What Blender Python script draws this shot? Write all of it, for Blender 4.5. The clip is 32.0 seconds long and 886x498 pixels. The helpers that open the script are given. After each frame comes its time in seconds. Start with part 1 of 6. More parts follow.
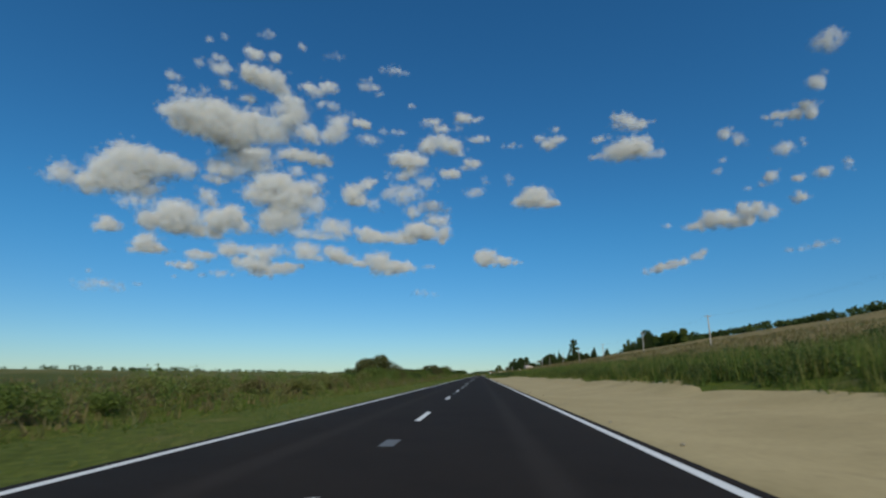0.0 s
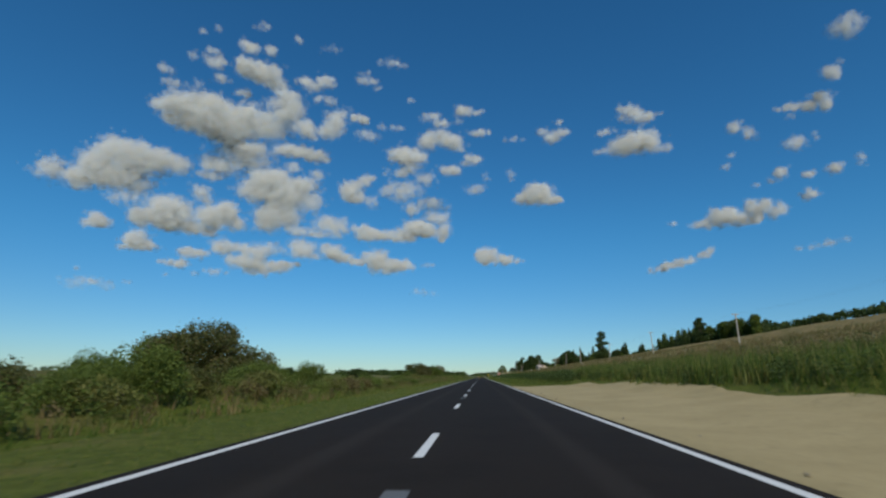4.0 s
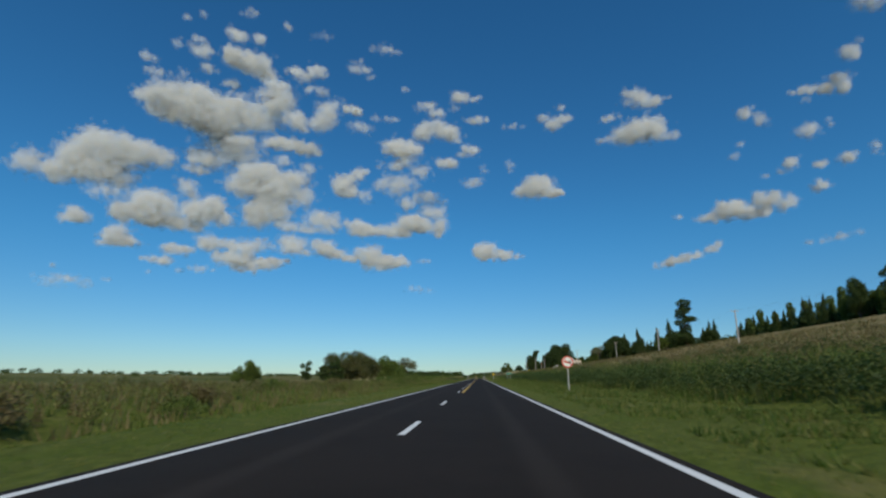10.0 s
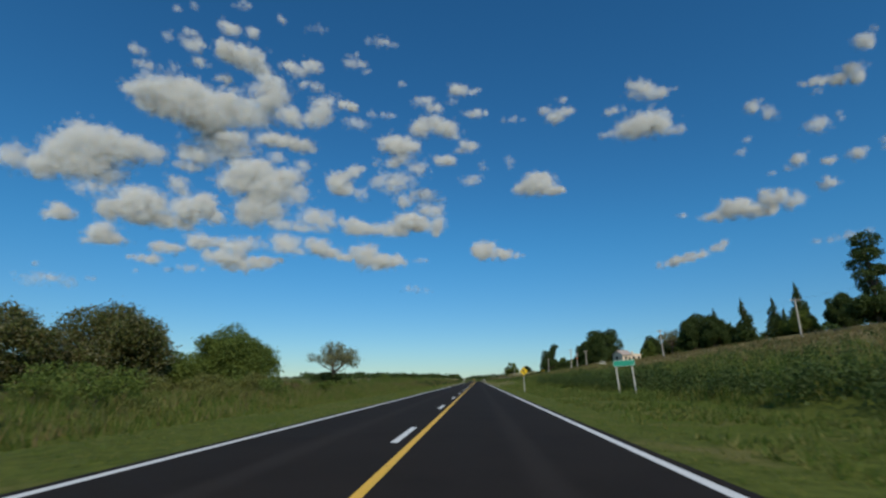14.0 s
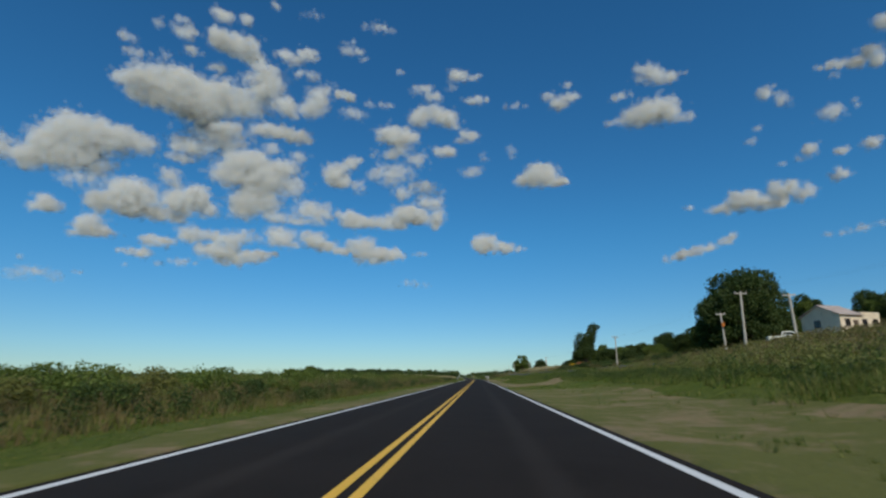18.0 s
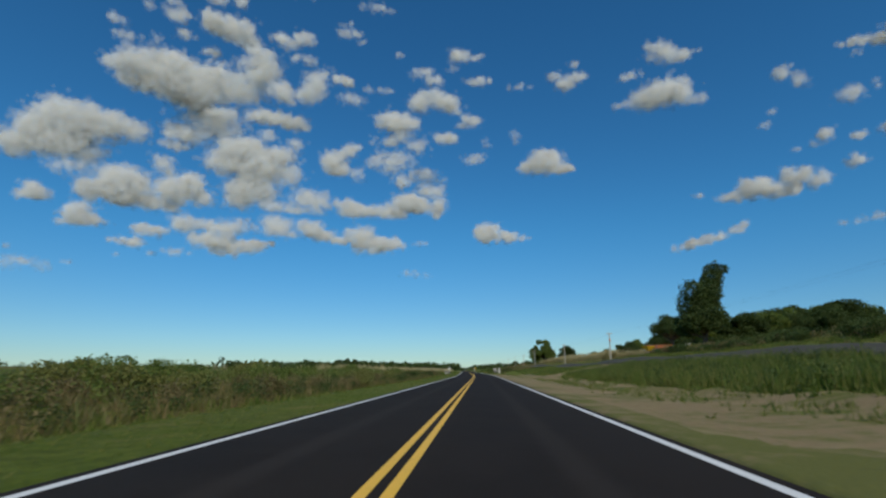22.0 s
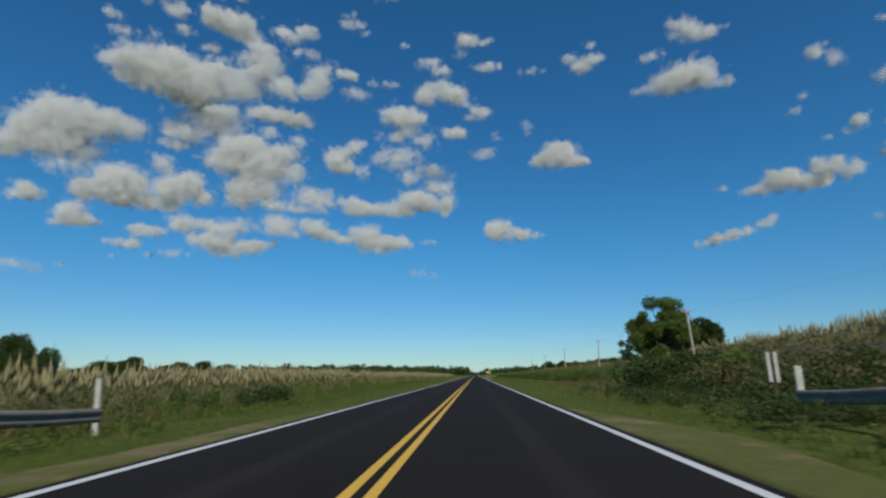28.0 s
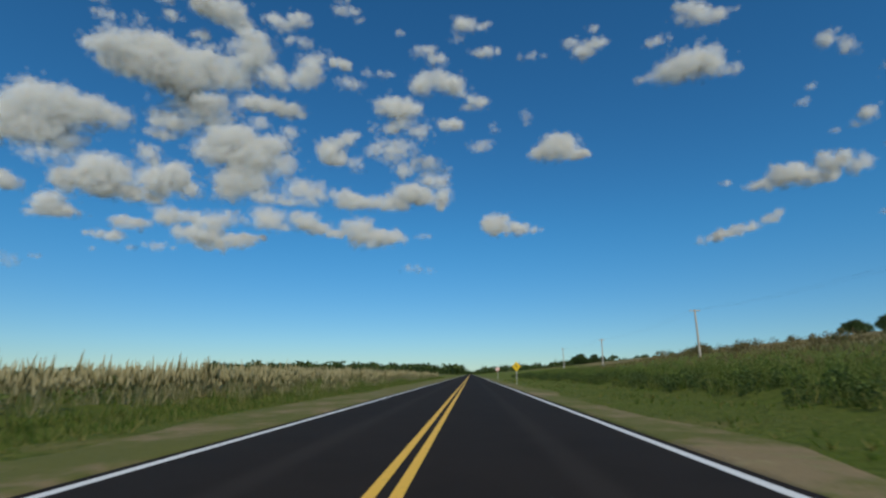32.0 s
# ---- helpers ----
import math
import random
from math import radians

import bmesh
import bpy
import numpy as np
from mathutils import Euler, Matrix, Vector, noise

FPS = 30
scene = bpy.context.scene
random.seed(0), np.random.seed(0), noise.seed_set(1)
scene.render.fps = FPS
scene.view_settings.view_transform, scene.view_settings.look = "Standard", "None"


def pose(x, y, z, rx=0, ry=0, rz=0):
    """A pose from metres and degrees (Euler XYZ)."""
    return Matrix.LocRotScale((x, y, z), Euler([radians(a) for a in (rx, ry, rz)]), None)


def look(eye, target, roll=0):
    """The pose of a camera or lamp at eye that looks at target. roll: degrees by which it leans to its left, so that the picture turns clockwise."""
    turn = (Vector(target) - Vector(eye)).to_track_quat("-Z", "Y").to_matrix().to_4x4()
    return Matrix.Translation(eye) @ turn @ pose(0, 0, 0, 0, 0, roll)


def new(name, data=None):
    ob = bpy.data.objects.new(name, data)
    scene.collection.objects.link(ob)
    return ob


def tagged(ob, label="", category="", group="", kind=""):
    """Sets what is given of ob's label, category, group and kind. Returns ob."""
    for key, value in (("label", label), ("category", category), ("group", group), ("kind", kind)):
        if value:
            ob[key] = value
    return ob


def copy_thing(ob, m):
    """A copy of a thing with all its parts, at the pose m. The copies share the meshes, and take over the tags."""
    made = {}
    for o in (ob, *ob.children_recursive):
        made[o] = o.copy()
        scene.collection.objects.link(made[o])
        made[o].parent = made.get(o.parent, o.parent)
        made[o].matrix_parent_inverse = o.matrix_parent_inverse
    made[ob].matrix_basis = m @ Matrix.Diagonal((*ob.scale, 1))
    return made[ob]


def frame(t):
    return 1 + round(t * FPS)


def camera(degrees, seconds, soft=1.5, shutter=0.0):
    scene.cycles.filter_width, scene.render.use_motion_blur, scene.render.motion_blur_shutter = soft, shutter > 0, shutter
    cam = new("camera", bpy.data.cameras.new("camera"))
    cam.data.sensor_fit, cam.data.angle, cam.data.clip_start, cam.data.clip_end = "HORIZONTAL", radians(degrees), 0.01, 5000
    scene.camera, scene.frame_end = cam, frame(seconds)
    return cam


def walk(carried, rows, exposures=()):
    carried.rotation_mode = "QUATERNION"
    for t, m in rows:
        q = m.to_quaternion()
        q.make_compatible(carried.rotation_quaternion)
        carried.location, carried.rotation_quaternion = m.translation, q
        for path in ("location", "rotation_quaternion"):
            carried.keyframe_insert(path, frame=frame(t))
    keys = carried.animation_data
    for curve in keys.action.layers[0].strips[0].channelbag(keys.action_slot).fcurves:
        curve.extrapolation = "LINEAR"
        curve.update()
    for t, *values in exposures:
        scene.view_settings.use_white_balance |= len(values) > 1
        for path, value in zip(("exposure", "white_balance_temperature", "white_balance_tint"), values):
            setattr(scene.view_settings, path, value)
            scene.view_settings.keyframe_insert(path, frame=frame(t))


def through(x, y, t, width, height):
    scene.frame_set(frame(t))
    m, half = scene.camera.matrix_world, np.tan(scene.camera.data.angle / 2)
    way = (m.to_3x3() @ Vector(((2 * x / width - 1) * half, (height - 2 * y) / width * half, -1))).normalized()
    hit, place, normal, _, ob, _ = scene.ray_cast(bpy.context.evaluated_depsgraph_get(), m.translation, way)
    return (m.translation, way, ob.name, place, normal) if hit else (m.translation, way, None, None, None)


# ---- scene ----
# ================= camera and walk =================
SPEED, EYE = 30.0, 1.15
TILT, LEAN, TURN = 13.86, 0.0, 4.0
BEND_FROM, BEND_TO, BEND = 715.0, 815.0, radians(1.9)


def heading(s):
    """The road's heading at s metres along it (radians, to the left of north)."""
    k = np.clip((np.asarray(s, float) - BEND_FROM) / (BEND_TO - BEND_FROM), 0, 1)
    return BEND * k * k * (3 - 2 * k)


S0, S1 = -400.0, 6000.0
_st = np.arange(S0, S1 + 1, 2.0)
_hd = heading(_st)
_cx = np.concatenate([[0], np.cumsum(-np.sin(_hd[:-1]) * 2.0)])
_cy = S0 + np.concatenate([[0], np.cumsum(np.cos(_hd[:-1]) * 2.0)])


def plan(s, x):
    """World x, y of the place x metres to the right of the road's middle, s metres along it."""
    s, x = np.asarray(s, float), np.asarray(x, float)
    a = heading(s)
    return np.interp(s, _st, _cx) + x * np.cos(a), np.interp(s, _st, _cy) + x * np.sin(a)


# seconds, metres right of the road's middle, then yaw, pitch and roll in degrees
ROWS = [
    (0.0, 1.10, 0.0, 0.0, 0.0), (1.0, 1.05, 0.09, 0.02, 0.1), (2.0, 0.55, 0.25, 0.09, 0.05), (3.0, 0.6, 0.09, 0.12, -0.1),
    (3.5, 0.5, 0.0, 0.17, -0.1), (5.5, 0.3, 0.31, 0.04, -0.1), (6.0, 0.2, 0.03, -0.02, -0.1), (6.5, 0.3, -0.26, 0.1, -0.1),
    (7.0, 0.45, -0.45, 0.02, 0.1), (7.5, 0.75, -0.49, -0.01, 0.1), (8.0, 0.9, -0.48, 0.03, 0.1), (9.0, 1.12, -0.4, 0.03, 0.2),
    (10.0, 1.1, -0.1, 0.25, 0.2), (11.0, 1.08, -0.15, 0.29, 0.2), (12.0, 1.1, -0.2, 0.19, 0.2), (13.0, 1.1, -0.18, 0.31, 0.2),
    (14.0, 1.1, -0.24, 0.55, 0.2), (14.5, 1.1, -0.14, 0.64, 0.2), (16.5, 1.1, -0.34, 0.45, 0.1), (17.0, 1.1, -0.34, 0.37, 0.1),
    (18.0, 1.08, -0.17, 0.25, 0.2), (19.0, 1.08, -0.15, -0.09, 0.2), (20.0, 0.98, -0.15, -0.22, 0.2), (21.0, 0.9, 0.21, -0.3, 0.2),
    (22.0, 0.75, 0.1, -0.5, 0.2), (23.0, 0.85, -0.37, -0.48, 0.2), (24.0, 1.05, -0.16, -0.34, 0.2), (24.5, 1.1, 0.29, -0.32, 0.3),
    (25.0, 1.15, 0.72, -0.33, 0.4), (25.5, 1.1, 0.95, -0.39, 0.4), (27.5, 0.95, 1.43, 0.07, 0.5), (28.0, 0.9, 1.41, 0.03, 0.5),
    (29.0, 0.55, 1.17, -0.26, 0.5), (30.0, 0.2, 1.42, -0.28, 0.4), (31.0, 0.4, 1.26, -0.31, 0.3), (32.0, 0.6, 0.94, -0.1, 0.3),
]
cam = camera(82.0, 32.0, soft=2.4, shutter=0.12)


def eye_row(t, x, yaw, pitch, roll):
    px, py = plan(SPEED * t, x)
    return t, pose(float(px), float(py), EYE, 90 + TILT + pitch, LEAN + roll, TURN + yaw)


walk(cam, [eye_row(*r) for r in ROWS], exposures=[(0, 0.0), (32, 0.0)])

# ================= sky and sun =================
SUN_BEARING, SUN_HEIGHT = radians(164), radians(43)   # bearing to the right of north
world = bpy.data.worlds.new("daylight")
scene.world = world
world.use_nodes = True
wn = world.node_tree
sky = wn.nodes.new("ShaderNodeTexSky")
sky.sky_type, sky.sun_disc = "NISHITA", False
sky.sun_elevation, sky.sun_rotation = SUN_HEIGHT, SUN_BEARING
sky.altitude, sky.air_density, sky.dust_density, sky.ozone_density = 50, 1.0, 0.0, 3.0
rich = wn.nodes.new("ShaderNodeHueSaturation")
rich.inputs["Saturation"].default_value = 1.15
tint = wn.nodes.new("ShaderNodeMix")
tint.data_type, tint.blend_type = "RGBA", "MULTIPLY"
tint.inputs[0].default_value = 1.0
# height tint put into the sky's colour, a paler haze towards the horizon
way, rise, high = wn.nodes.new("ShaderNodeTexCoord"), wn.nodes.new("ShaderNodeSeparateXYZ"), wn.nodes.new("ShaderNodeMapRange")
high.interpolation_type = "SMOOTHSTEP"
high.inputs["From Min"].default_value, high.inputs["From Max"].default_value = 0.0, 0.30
height_tint = wn.nodes.new("ShaderNodeMix")
height_tint.data_type = "RGBA"
height_tint.inputs[6].default_value, height_tint.inputs[7].default_value = (0.43, 0.63, 0.81, 1), (0.345, 0.825, 0.975, 1)
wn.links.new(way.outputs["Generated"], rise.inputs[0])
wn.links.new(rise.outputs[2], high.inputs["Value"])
wn.links.new(high.outputs[0], height_tint.inputs[0])
wn.links.new(height_tint.outputs[2], tint.inputs[7])
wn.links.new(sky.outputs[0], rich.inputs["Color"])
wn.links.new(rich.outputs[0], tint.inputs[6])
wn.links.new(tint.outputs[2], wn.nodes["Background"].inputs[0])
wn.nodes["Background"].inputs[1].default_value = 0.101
sun = new("sun", bpy.data.lights.new("sun", "SUN"))
sun.data.energy, sun.data.angle, sun.data.color = 3.0, radians(0.53), (1.0, 0.93, 0.80)
away = Vector((math.sin(SUN_BEARING) * math.cos(SUN_HEIGHT), math.cos(SUN_BEARING) * math.cos(SUN_HEIGHT), math.sin(SUN_HEIGHT)))
sun.matrix_world = look(away * 50, (0, 0, 0))

# ================= materials =================
class Nodes:
    """A small builder for node materials."""

    def __init__(self, name, rough=0.8, metal=0.0):
        self.m = bpy.data.materials.new(name)
        self.m.use_nodes = True
        self.t = self.m.node_tree
        self.b = self.t.nodes["Principled BSDF"]
        self.b.inputs["Roughness"].default_value, self.b.inputs["Metallic"].default_value = rough, metal
        self.b.inputs["Specular IOR Level"].default_value = 0.3

    def add(self, kind, **values):
        n = self.t.nodes.new(kind)
        for key, v in values.items():
            if key in n.inputs:
                n.inputs[key].default_value = v
        return n

    def link(self, a, b):
        self.t.links.new(a, b)

    def noise(self, scale, where, detail=4.0, rough=0.6, dist=0.0):
        n = self.add("ShaderNodeTexNoise", Scale=scale, Detail=detail, Roughness=rough, Distortion=dist)
        self.link(where, n.inputs["Vector"])
        return n.outputs[0]

    def ramp(self, value, stops):
        n = self.add("ShaderNodeValToRGB")
        e = n.color_ramp.elements
        while len(e) < len(stops):
            e.new(0.5)
        for el, (p, c) in zip(e, stops):
            el.position, el.color = p, (*c, 1) if len(c) == 3 else c
        self.link(value, n.inputs[0])
        return n.outputs[0]

    def step(self, value, lo, hi):
        n = self.add("ShaderNodeMapRange")
        n.interpolation_type = "SMOOTHSTEP"
        n.inputs["From Min"].default_value, n.inputs["From Max"].default_value = lo, hi
        self.link(value, n.inputs["Value"])
        return n.outputs[0]

    def math(self, op, a, b):
        n = self.add("ShaderNodeMath")
        n.operation = op
        for k, v in ((0, a), (1, b)):
            if isinstance(v, (int, float)):
                n.inputs[k].default_value = v
            else:
                self.link(v, n.inputs[k])
        return n.outputs[0]

    def mix(self, f, a, b, how="MIX"):
        n = self.add("ShaderNodeMix")
        n.data_type, n.blend_type = "RGBA", how
        for k, v in ((0, f), (6, a), (7, b)):
            if isinstance(v, (int, float)):
                n.inputs[k].default_value = v
            elif isinstance(v, tuple):
                n.inputs[k].default_value = (*v, 1)
            else:
                self.link(v, n.inputs[k])
        return n.outputs[2]

    def colour(self, c):
        if isinstance(c, tuple):
            self.b.inputs["Base Color"].default_value = (*c, 1)
        else:
            self.link(c, self.b.inputs["Base Color"])

    def bump(self, h, strength=0.3, distance=0.02):
        n = self.add("ShaderNodeBump", Strength=strength, Distance=distance)
        self.link(h, n.inputs["Height"])
        self.link(n.outputs[0], self.b.inputs["Normal"])

    def where(self, kind="Object"):
        return self.add("ShaderNodeTexCoord").outputs[kind]

    def xyz(self, vec):
        n = self.add("ShaderNodeSeparateXYZ")
        self.link(vec, n.inputs[0])
        return n.outputs


def surface(name, a, b, scale, rough=0.8, fine=12.0, bump=0.2, metal=0.0, c=None):
    """A plain worn surface: two colours in patches, fine grain, and a third colour for stains."""
    n = Nodes(name, rough, metal)
    w = n.where()
    big, small = n.noise(scale, w), n.noise(scale * fine, w, 3)
    col = n.mix(n.step(big, 0.35, 0.65), a, b)
    col = n.mix(n.math("MULTIPLY", n.step(small, 0.3, 0.8), 0.35), col, tuple(v * 0.7 for v in a))
    if c:
        col = n.mix(n.math("MULTIPLY", n.step(n.noise(scale * 2.7, w, 6, 0.7), 0.55, 0.75), 0.7), col, c)
    n.colour(col)
    n.bump(small, bump, 0.01)
    return n.m


def leafy(name, dark, light, dry=None, through=0.35):
    """Leaves and blades: each one of its own tint, light shining partly through."""
    n = Nodes(name, 0.6)
    geo = n.add("ShaderNodeNewGeometry")
    isl = geo.outputs["Random Per Island"]
    big = n.noise(0.35, n.where(), 2)
    col = n.mix(isl, dark, light)
    col = n.mix(n.math("MULTIPLY", n.step(big, 0.3, 0.7), 0.5), col, tuple(0.5 * (d + l) * 0.75 for d, l in zip(dark, light)))
    if dry:
        col = n.mix(n.step(n.math("ADD", n.math("MULTIPLY", isl, 0.6), n.math("MULTIPLY", big, 0.5)), 0.52, 0.75), col, dry)
    n.colour(col)
    t = n.add("ShaderNodeBsdfTranslucent")
    n.link(col, t.inputs[0])
    mx = n.add("ShaderNodeMixShader", Fac=through)
    n.link(n.b.outputs[0], mx.inputs[1])
    n.link(t.outputs[0], mx.inputs[2])
    n.link(mx.outputs[0], n.t.nodes["Material Output"].inputs[0])
    return n.m


def ground_material():
    n = Nodes("grassland", 0.95)
    n.b.inputs["Specular IOR Level"].default_value = 0.1
    uv, w = n.where("UV"), n.where()
    x, s = n.xyz(uv)[0], n.xyz(uv)[1]
    big, mid, fine = n.noise(0.03, w, 3), n.noise(0.25, w, 4), n.noise(3.0, w, 5, 0.75)
    wob = n.math("MULTIPLY", n.math("SUBTRACT", mid, 0.5), 8.0)
    xx = n.math("ADD", x, wob)
    blade = n.noise(14.0, w, 4, 0.8)
    green = n.mix(n.step(fine, 0.3, 0.7), (0.055, 0.078, 0.009), (0.145, 0.17, 0.028))
    green = n.mix(n.math("MULTIPLY", n.step(blade, 0.4, 0.75), 0.5), green, (0.20, 0.215, 0.055))
    lush = n.noise(0.11, w, 4, 0.6, 0.5)
    green = n.mix(n.math("MULTIPLY", n.step(lush, 0.5, 0.66), 0.65), green, n.mix(fine, (0.052, 0.085, 0.008), (0.13, 0.175, 0.018)))
    green = n.mix(n.math("MULTIPLY", n.step(mid, 0.55, 0.72), 0.75), green, (0.21, 0.18, 0.06))
    dry = n.mix(fine, (0.15, 0.115, 0.048), (0.32, 0.245, 0.11))
    dry = n.mix(n.step(mid, 0.45, 0.7), dry, (0.065, 0.085, 0.018))
    pasture = n.mix(n.step(big, 0.42, 0.58), (0.085, 0.10, 0.025), (0.17, 0.15, 0.055))
    pasture = n.mix(n.math("MULTIPLY", fine, 0.5), pasture, (0.06, 0.075, 0.02))
    # beyond the farm lane the slope stays green as far up as the hedge
    edge = n.math("SUBTRACT", xx, n.math("MULTIPLY", n.step(s, 608.0, 628.0), 13.0))
    col = n.mix(n.step(edge, 22.0, 38.0), green, dry)
    col = n.mix(n.step(xx, -14.0, -24.0), col, pasture)
    n.colour(col)
    n.bump(n.math("ADD", n.math("ADD", fine, n.math("MULTIPLY", blade, 0.5)), n.math("MULTIPLY", mid, 2.0)), 0.9, 0.15)
    return n.m


def dirt_material(name, bare_to):
    """Bare earth that thin grass grows back over."""
    n = Nodes(name, 0.95)
    n.b.inputs["Specular IOR Level"].default_value = 0.1
    w = n.where()
    big, mid, fine = n.noise(0.22, w, 5, 0.65, 0.6), n.noise(1.3, w, 5, 0.7), n.noise(12.0, w, 4, 0.8)
    earth = n.mix(fine, (0.17, 0.125, 0.062), (0.34, 0.26, 0.14))
    earth = n.mix(n.step(mid, 0.5, 0.75), earth, (0.39, 0.315, 0.17))
    grass = n.mix(fine, (0.075, 0.09, 0.02), (0.19, 0.185, 0.055))
    n.colour(n.mix(n.step(n.math("ADD", n.math("MULTIPLY", big, 0.6), n.math("MULTIPLY", mid, 0.4)), bare_to, bare_to + 0.14), earth, grass))
    n.bump(n.math("ADD", fine, n.math("MULTIPLY", mid, 2.0)), 0.7, 0.08)
    return n.m


def asphalt(name, base, tracks=True):
    n = Nodes(name, 0.9)
    n.b.inputs["Specular IOR Level"].default_value = 0.06
    uv, w = n.where("UV"), n.where()
    x = n.xyz(uv)[0]
    grain, patch = n.noise(55.0, w, 3, 0.8), n.noise(0.5, w, 5, 0.65)
    col = n.mix(grain, tuple(v * 0.6 for v in base), tuple(v * 1.5 for v in base))
    col = n.mix(n.math("MULTIPLY", n.step(patch, 0.4, 0.75), 0.5), col, tuple(v * 0.62 for v in base))
    if tracks:
        lane = n.math("ABSOLUTE", n.math("SUBTRACT", n.math("ABSOLUTE", x, 0.0), 1.9), 0.0)
        col = n.mix(n.math("MULTIPLY", n.step(lane, 0.35, 0.05), 0.3), col, (0.045, 0.038, 0.032))
    n.colour(col)
    n.bump(grain, 0.35, 0.006)
    return n.m


def paint(name, col, worn):
    n = Nodes(name, 0.6)
    w = n.where()
    c = n.mix(n.math("MULTIPLY", n.step(n.noise(9.0, w, 6, 0.75), 0.55, 0.72), 0.75), col, worn)
    n.colour(n.mix(n.math("MULTIPLY", n.noise(0.8, w), 0.25), c, tuple(v * 0.7 for v in col)))
    n.bump(n.noise(70.0, w), 0.2, 0.003)
    return n.m


